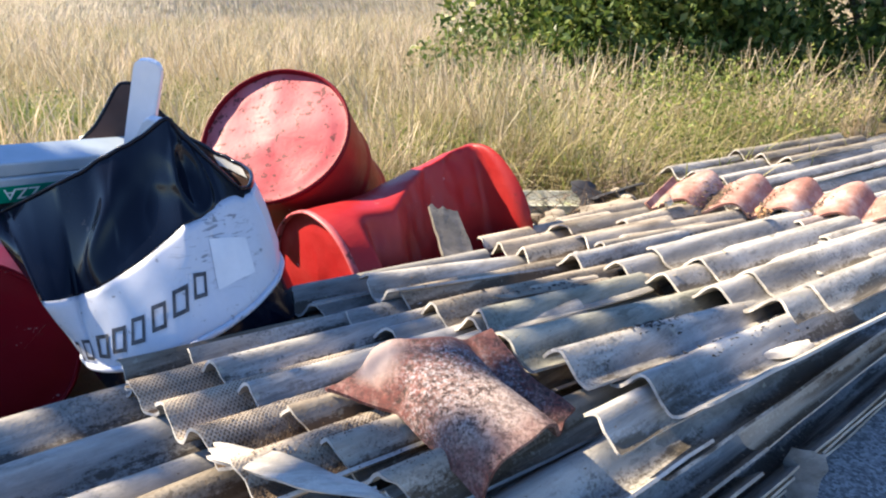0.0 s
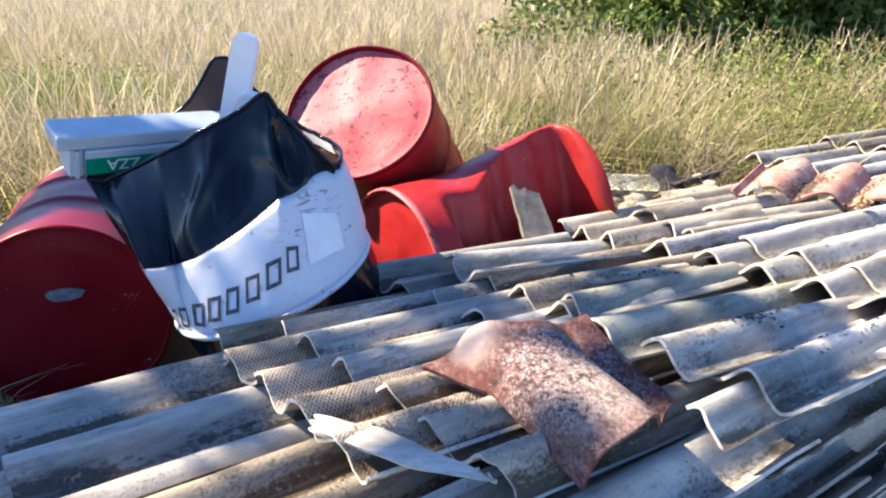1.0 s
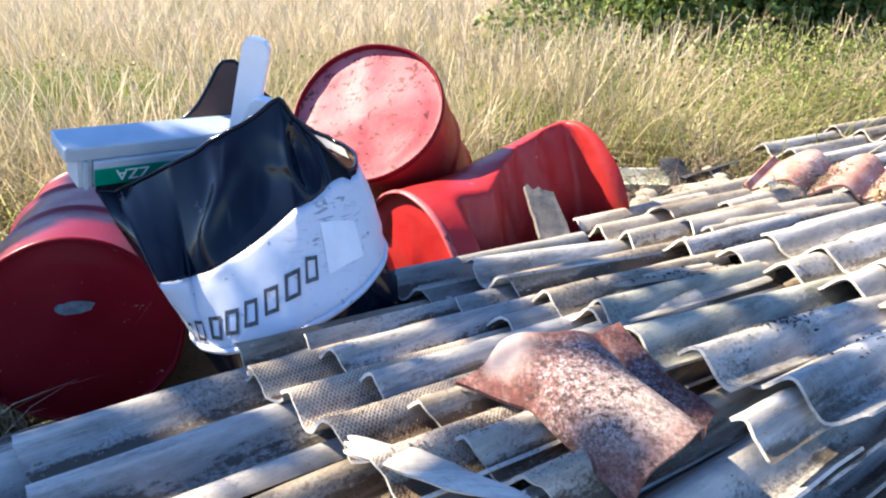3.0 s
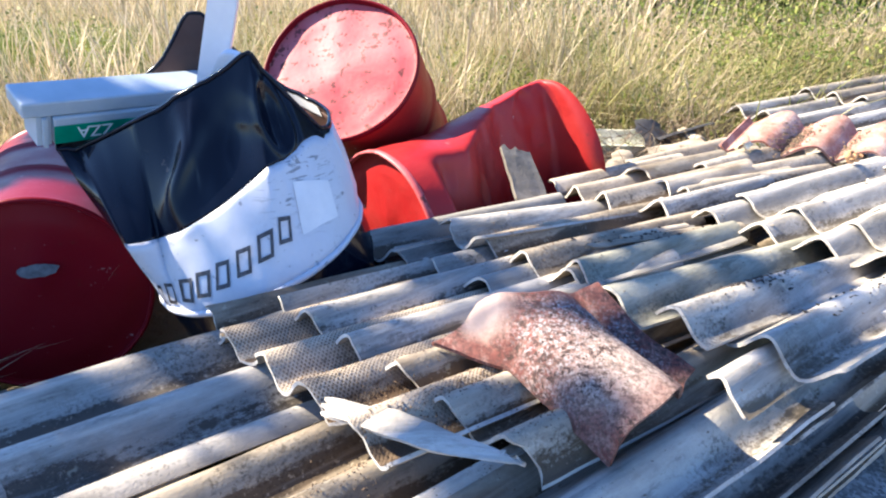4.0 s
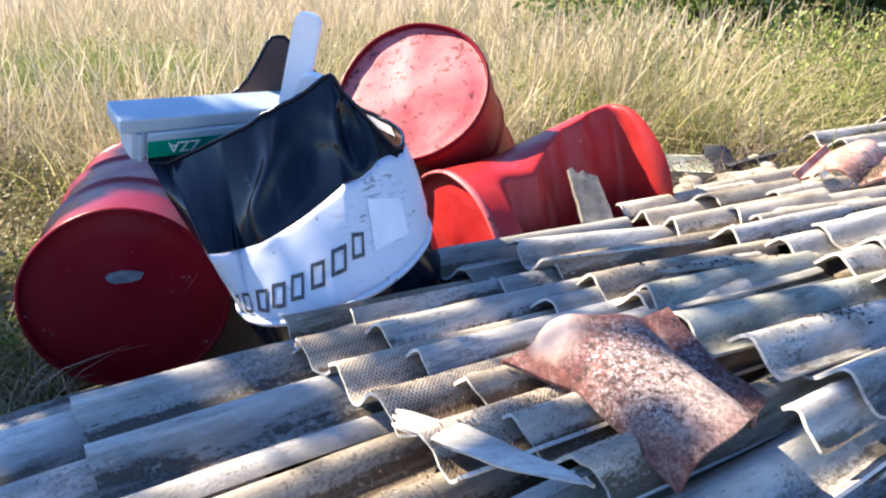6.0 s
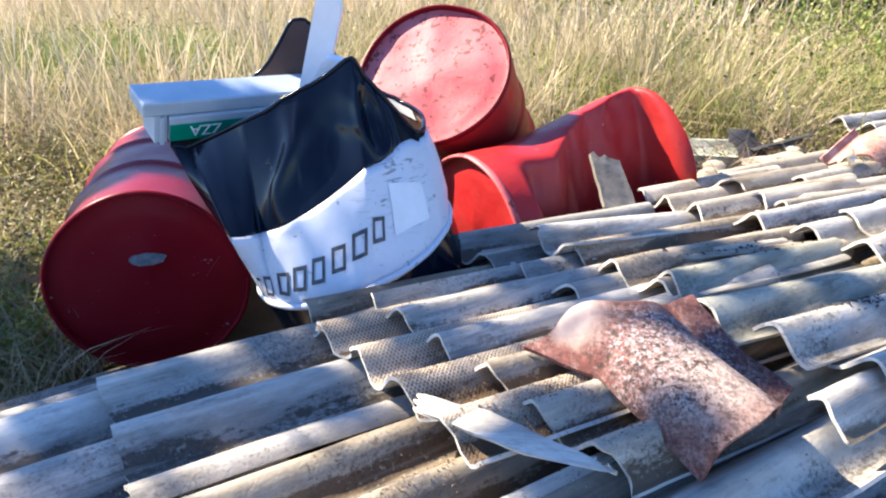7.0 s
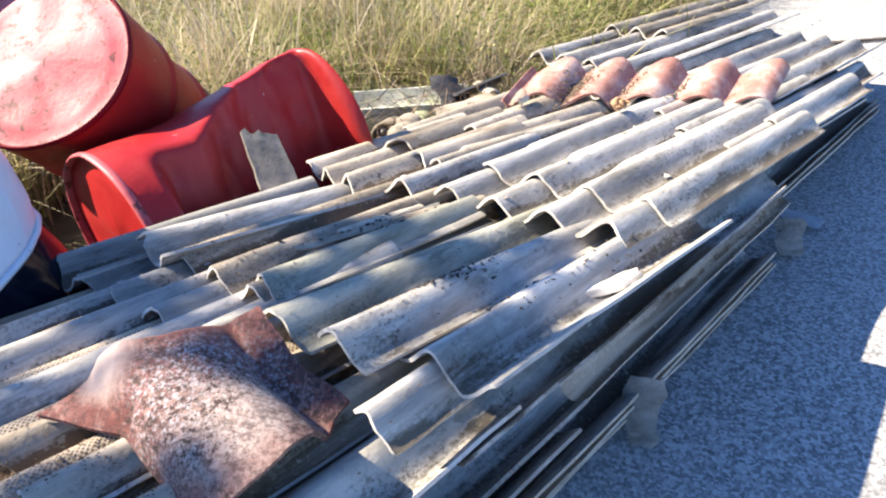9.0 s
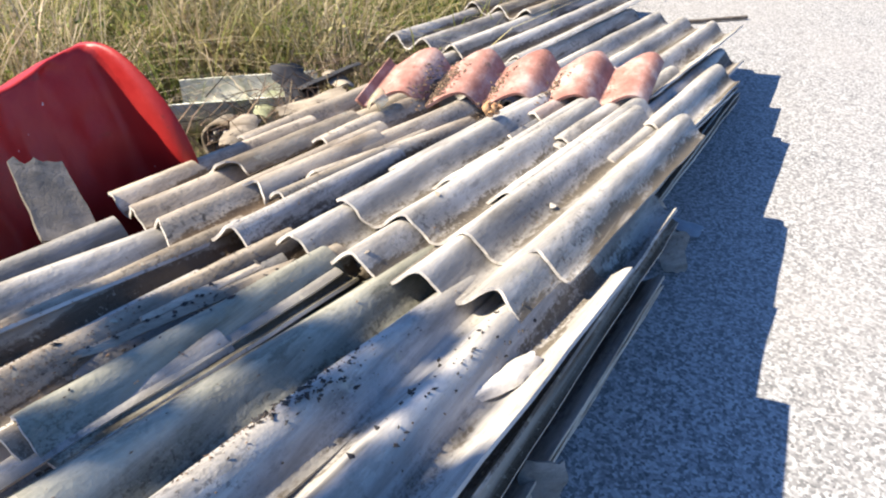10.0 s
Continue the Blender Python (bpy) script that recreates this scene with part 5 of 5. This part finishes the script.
spots += [(0.62, -0.80, 0.08, 0.03, 220), (0.42, -0.93, 0.08, 0.02, 200), (1.02, -1.33, 0.05, 0.03, 180), (1.12, -1.22, 0.08, 0.02, 120), (0.10, -0.90, 0.15, 0.03, 200)]
spots += [(2.25, -1.95, 0.12, 0.08, 160), (2.55, -2.0, 0.14, 0.10, 220), (2.8, -1.95, 0.10, 0.08, 120)]
spots += [(2.52 + 0.70 * (v + 1.675), v, 0.05, 0.010, 60) for v in (-1.490, -1.326, -1.162, -0.998)]
litter("brown dead leaves and soil crumbs on the sheets", "leaf_litter", spots, 0.0022, 21, DEBRIS)

litter("dark dead leaves in the hollow of a pale sheet", "dead_leaves", [(1.27, -0.805, 0.045, 0.014, 26), (1.17, -0.815, 0.03, 0.012, 8), (1.38, -0.68, 0.10, 0.02, 14), (1.60, -0.66, 0.08, 0.02, 10), (1.28, -1.18, 0.10, 0.03, 20), (1.45, -1.15, 0.10, 0.03, 16)], 0.0058, 23, DARKLEAF)

litter("brown soil clods in the hollows of the wavy piece", "soil_clods", [(2.525 + 0.70 * (v + 1.675), v, 0.05, du, n) for v, du, n in ((-1.490, 0.020, 260), (-1.325, 0.010, 50), (-1.16, 0.010, 30))], 0.0070, 25, DEBRIS)

# the chip by the road-side edge
shard("small pale cement chip on the road-side sheet", "cement_shard", flat(1.430, -0.622, drop(1.50, -0.600) + 0.012, -14, 0), 0.15, 0.045, 0.014, CEMENT_EDGE, 0.005, 2, 0.35)


def fragment(u, v, size, seed, material):
    """A crumb of broken sheet: a lumpy, angular chip."""
    r = rng(seed)
    bm = bmesh.new()
    bmesh.ops.create_icosphere(bm, subdivisions=1, radius=1.0)
    for q in bm.verts:
        q.co = Vector((q.co.x * size * r.uniform(0.7, 1.4), q.co.y * size * 0.6 * r.uniform(0.6, 1.3), q.co.z * size * 0.20 * r.uniform(0.5, 1.2)))
    ob = part("cement_fragment", bm, material, None)
    ob.matrix_world = flat(u, v, drop(u, v) + size * 0.12, r.uniform(-90, 90), r.uniform(-8, 8), r.uniform(-12, 12))
    return tagged(ob, "small angular fragment of broken cement sheet", "broken piece", group="fragments on the pile")


for i, (u, v) in enumerate(((0.97, -1.35), (0.96, -1.29), (0.94, -1.43), (0.82, -1.50), (0.72, -1.28), (1.21, -1.24), (1.41, -1.29), (1.78, -1.39), (2.26, -1.59), (1.57, -1.32), (0.47, -1.06), (0.42, -1.37), (0.44, -0.74), (1.91, -1.01), (2.27, -1.04), (2.10, -0.80), (1.63, -1.00))):
    fragment(u, v, 0.008 + 0.003 * (i % 4), 300 + i, (CEMENT, CEMENT_BROWN, CEMENT_OLIVE)[i % 3])


def pipe_end():
    """A short broken cement pipe lying behind the pile, choked with rubble."""
    d = Matrix.Translation(uv(2.27, -2.22, 0.14)) @ Matrix.Rotation(radians(38 + 205), 4, "Z") @ Matrix.Rotation(radians(82), 4, "Y")
    ro, ri, L = 0.085, 0.068, 0.10
    prof = [(ri, -L), (ri, 0.0), (ri + 0.004, 0.004), (ro - 0.004, 0.004), (ro, 0.0), (ro, -L), (ri, -L)]
    pipe = lathe("cement_pipe", prof, 32, lambda p: d @ (p + Vector((0, 0, 0.008 * noise.noise(p * 20)))), CEMENT_BROWN, None)
    r = rng(17)
    for _ in range(26):
        bm = bmesh.new()
        bmesh.ops.create_icosphere(bm, subdivisions=1, radius=1.0)
        size = r.uniform(0.010, 0.022)
        for q in bm.verts:
            q.co *= size * r.uniform(0.6, 1.2)
        a, h = r.uniform(0, 2 * math.pi), ri * 0.75 * math.sqrt(r.random())
        ob = part("rubble_lump", bm, (CEMENT, CEMENT_SOILED, CEMENT_BROWN)[r.randrange(3)], pipe)
        ob.matrix_world = d @ Matrix.Translation((h * math.cos(a), h * math.sin(a), r.uniform(-0.045, -0.012)))
    return tagged(pipe, "short broken cement pipe choked with rubble, behind the pile", "pipe")


pipe_end()


def trough(label, a, b, wide, deep, material):
    """A length of old cement gutter, open to the top."""
    m = axes_box(Vector(a), Vector(b), (0, 0, 1))
    L = (Vector(b) - Vector(a)).length

    def fn(s, t):
        an = math.pi * (1 - t)
        return m @ Vector((L * s + 0.01 * noise.noise(Vector((t * 6, 1, s))), wide / 2 * math.cos(an), deep * (1 - math.sin(an)) + 0.004 * noise.noise(Vector((s * 6, t * 4, 2)))))

    return tagged(obj("cement_gutter", *slab(fn, 14, 20, 0.010), material), label, "gutter")


trough("pale cement gutter lying on the ground behind the pile", uv(2.42, -2.66, 0.02), uv(2.82, -2.22, 0.04), 0.26, 0.17, GUTTER)
shard("crumpled greenish plastic scrap beside the gutter", "plastic_scrap", flat(2.50, -2.25, 0.15, 20, 4, 20), 0.20, 0.12, 0.015, GREENISH, 0.003, 31, 0.6)
shard("torn black tar paper behind the pile", "tar_paper", flat(2.60, -2.12, 0.26, -30, 14, -30), 0.26, 0.20, 0.02, DARK, 0.004, 32, 0.5)
shard("torn black tar paper behind the pile", "tar_paper", flat(2.58, -2.08, 0.22, 60, 30, 10), 0.20, 0.16, 0.02, DARK, 0.004, 33, 0.5)
shard("yellowish broken plastic cup on the sheets", "plastic_scrap", flat(2.34, -1.54, drop(2.38, -1.54) + 0.012, 20, 8), 0.09, 0.06, 0.03, YELLOW, 0.003, 34, 0.6)
shard("grey broken sheet piece in the rubble", "cement_shard", flat(2.05, -1.92, 0.30, 25, 2, 10), 0.22, 0.09, 0.012, CEMENT_BROWN, 0.007, 35, 0.6)
shard("grey broken sheet piece in the rubble", "cement_shard", flat(2.34, -1.97, 0.30, -25, 6, -8), 0.26, 0.12, 0.02, CEMENT_BROWN, 0.007, 36, 0.6)
shard("dirty broken sheet piece in the rubble", "cement_shard", flat(2.66, -1.93, 0.30, 60, 0, 10), 0.16, 0.10, 0.02, CEMENT_BROWN, 0.007, 37, 0.6)


def coil():
    """An orange-brown coiled scrap, like a rolled strip."""
    vs, fs = [], []
    n, k = 60, 8
    c = uv(2.47, -1.20, drop(2.47, -1.20) + 0.035)
    for i in range(n + 1):
        a = 4.6 * math.pi * i / n
        rr, tube = 0.022 - 0.016 * i / n, 0.006 + 0.003 * math.sin(a * 3)
        m = c + UU * (rr * math.cos(a) + 0.03 * i / n) + Vector((0, 0, rr * math.sin(a))) + VV * 0.03 * i / n
        d = UU * math.cos(a) + Vector((0, 0, math.sin(a)))
        vs += [m + tube * (math.cos(2 * math.pi * q / k) * d + 1.6 * math.sin(2 * math.pi * q / k) * VV) for q in range(k)]
    for i in range(n):
        fs += [(i * k + q, i * k + (q + 1) % k, (i + 1) * k + (q + 1) % k, (i + 1) * k + q) for q in range(k)]
    fs += [tuple(range(k)), tuple(range(n * k, n * k + k))]
    return tagged(obj("coiled_scrap", vs, fs, SHELL), "orange-brown coiled scrap lying between the sheets", "scrap")


coil()
stick = obj("stick", *slab(lambda s, t: Vector((3.36 + 0.50 * s, 4.34 - 0.02 * s + 0.012 * math.cos(2 * math.pi * t) + 0.01 * noise.noise(Vector((s * 5, 0, 0))), 0.016 + 0.012 * math.sin(2 * math.pi * t))), 10, 8, 0.003), BARK)
tagged(stick, "thin dark stick lying on the road", "stick")

# twigs in the rubble behind the pile
r = rng(91)
vs, fs = [], []
for _ in range(420):
    a = uv(r.uniform(2.05, 3.0), r.uniform(-2.25, -1.85), r.uniform(0.14, 0.34))
    b = a + Vector((r.uniform(-1, 1), r.uniform(-1, 1), r.uniform(-0.4, 0.7))).normalized() * r.uniform(0.05, 0.2)
    w = (b - a).cross(Vector((0.3, 0.2, 1))).normalized() * r.uniform(0.0012, 0.003)
    h = (b - a).cross(w).normalized() * w.length
    k = len(vs)
    vs += [a - w, a + w, a + h, b - w * 0.5, b + w * 0.5, b + h * 0.5]
    fs += [(k, k + 1, k + 4, k + 3), (k + 1, k + 2, k + 5, k + 4), (k + 2, k, k + 3, k + 5)]
tagged(obj("twigs", vs, fs, DEBRIS, smooth=False), "dry twigs and stems in the rubble", "twigs", kind="stuff")
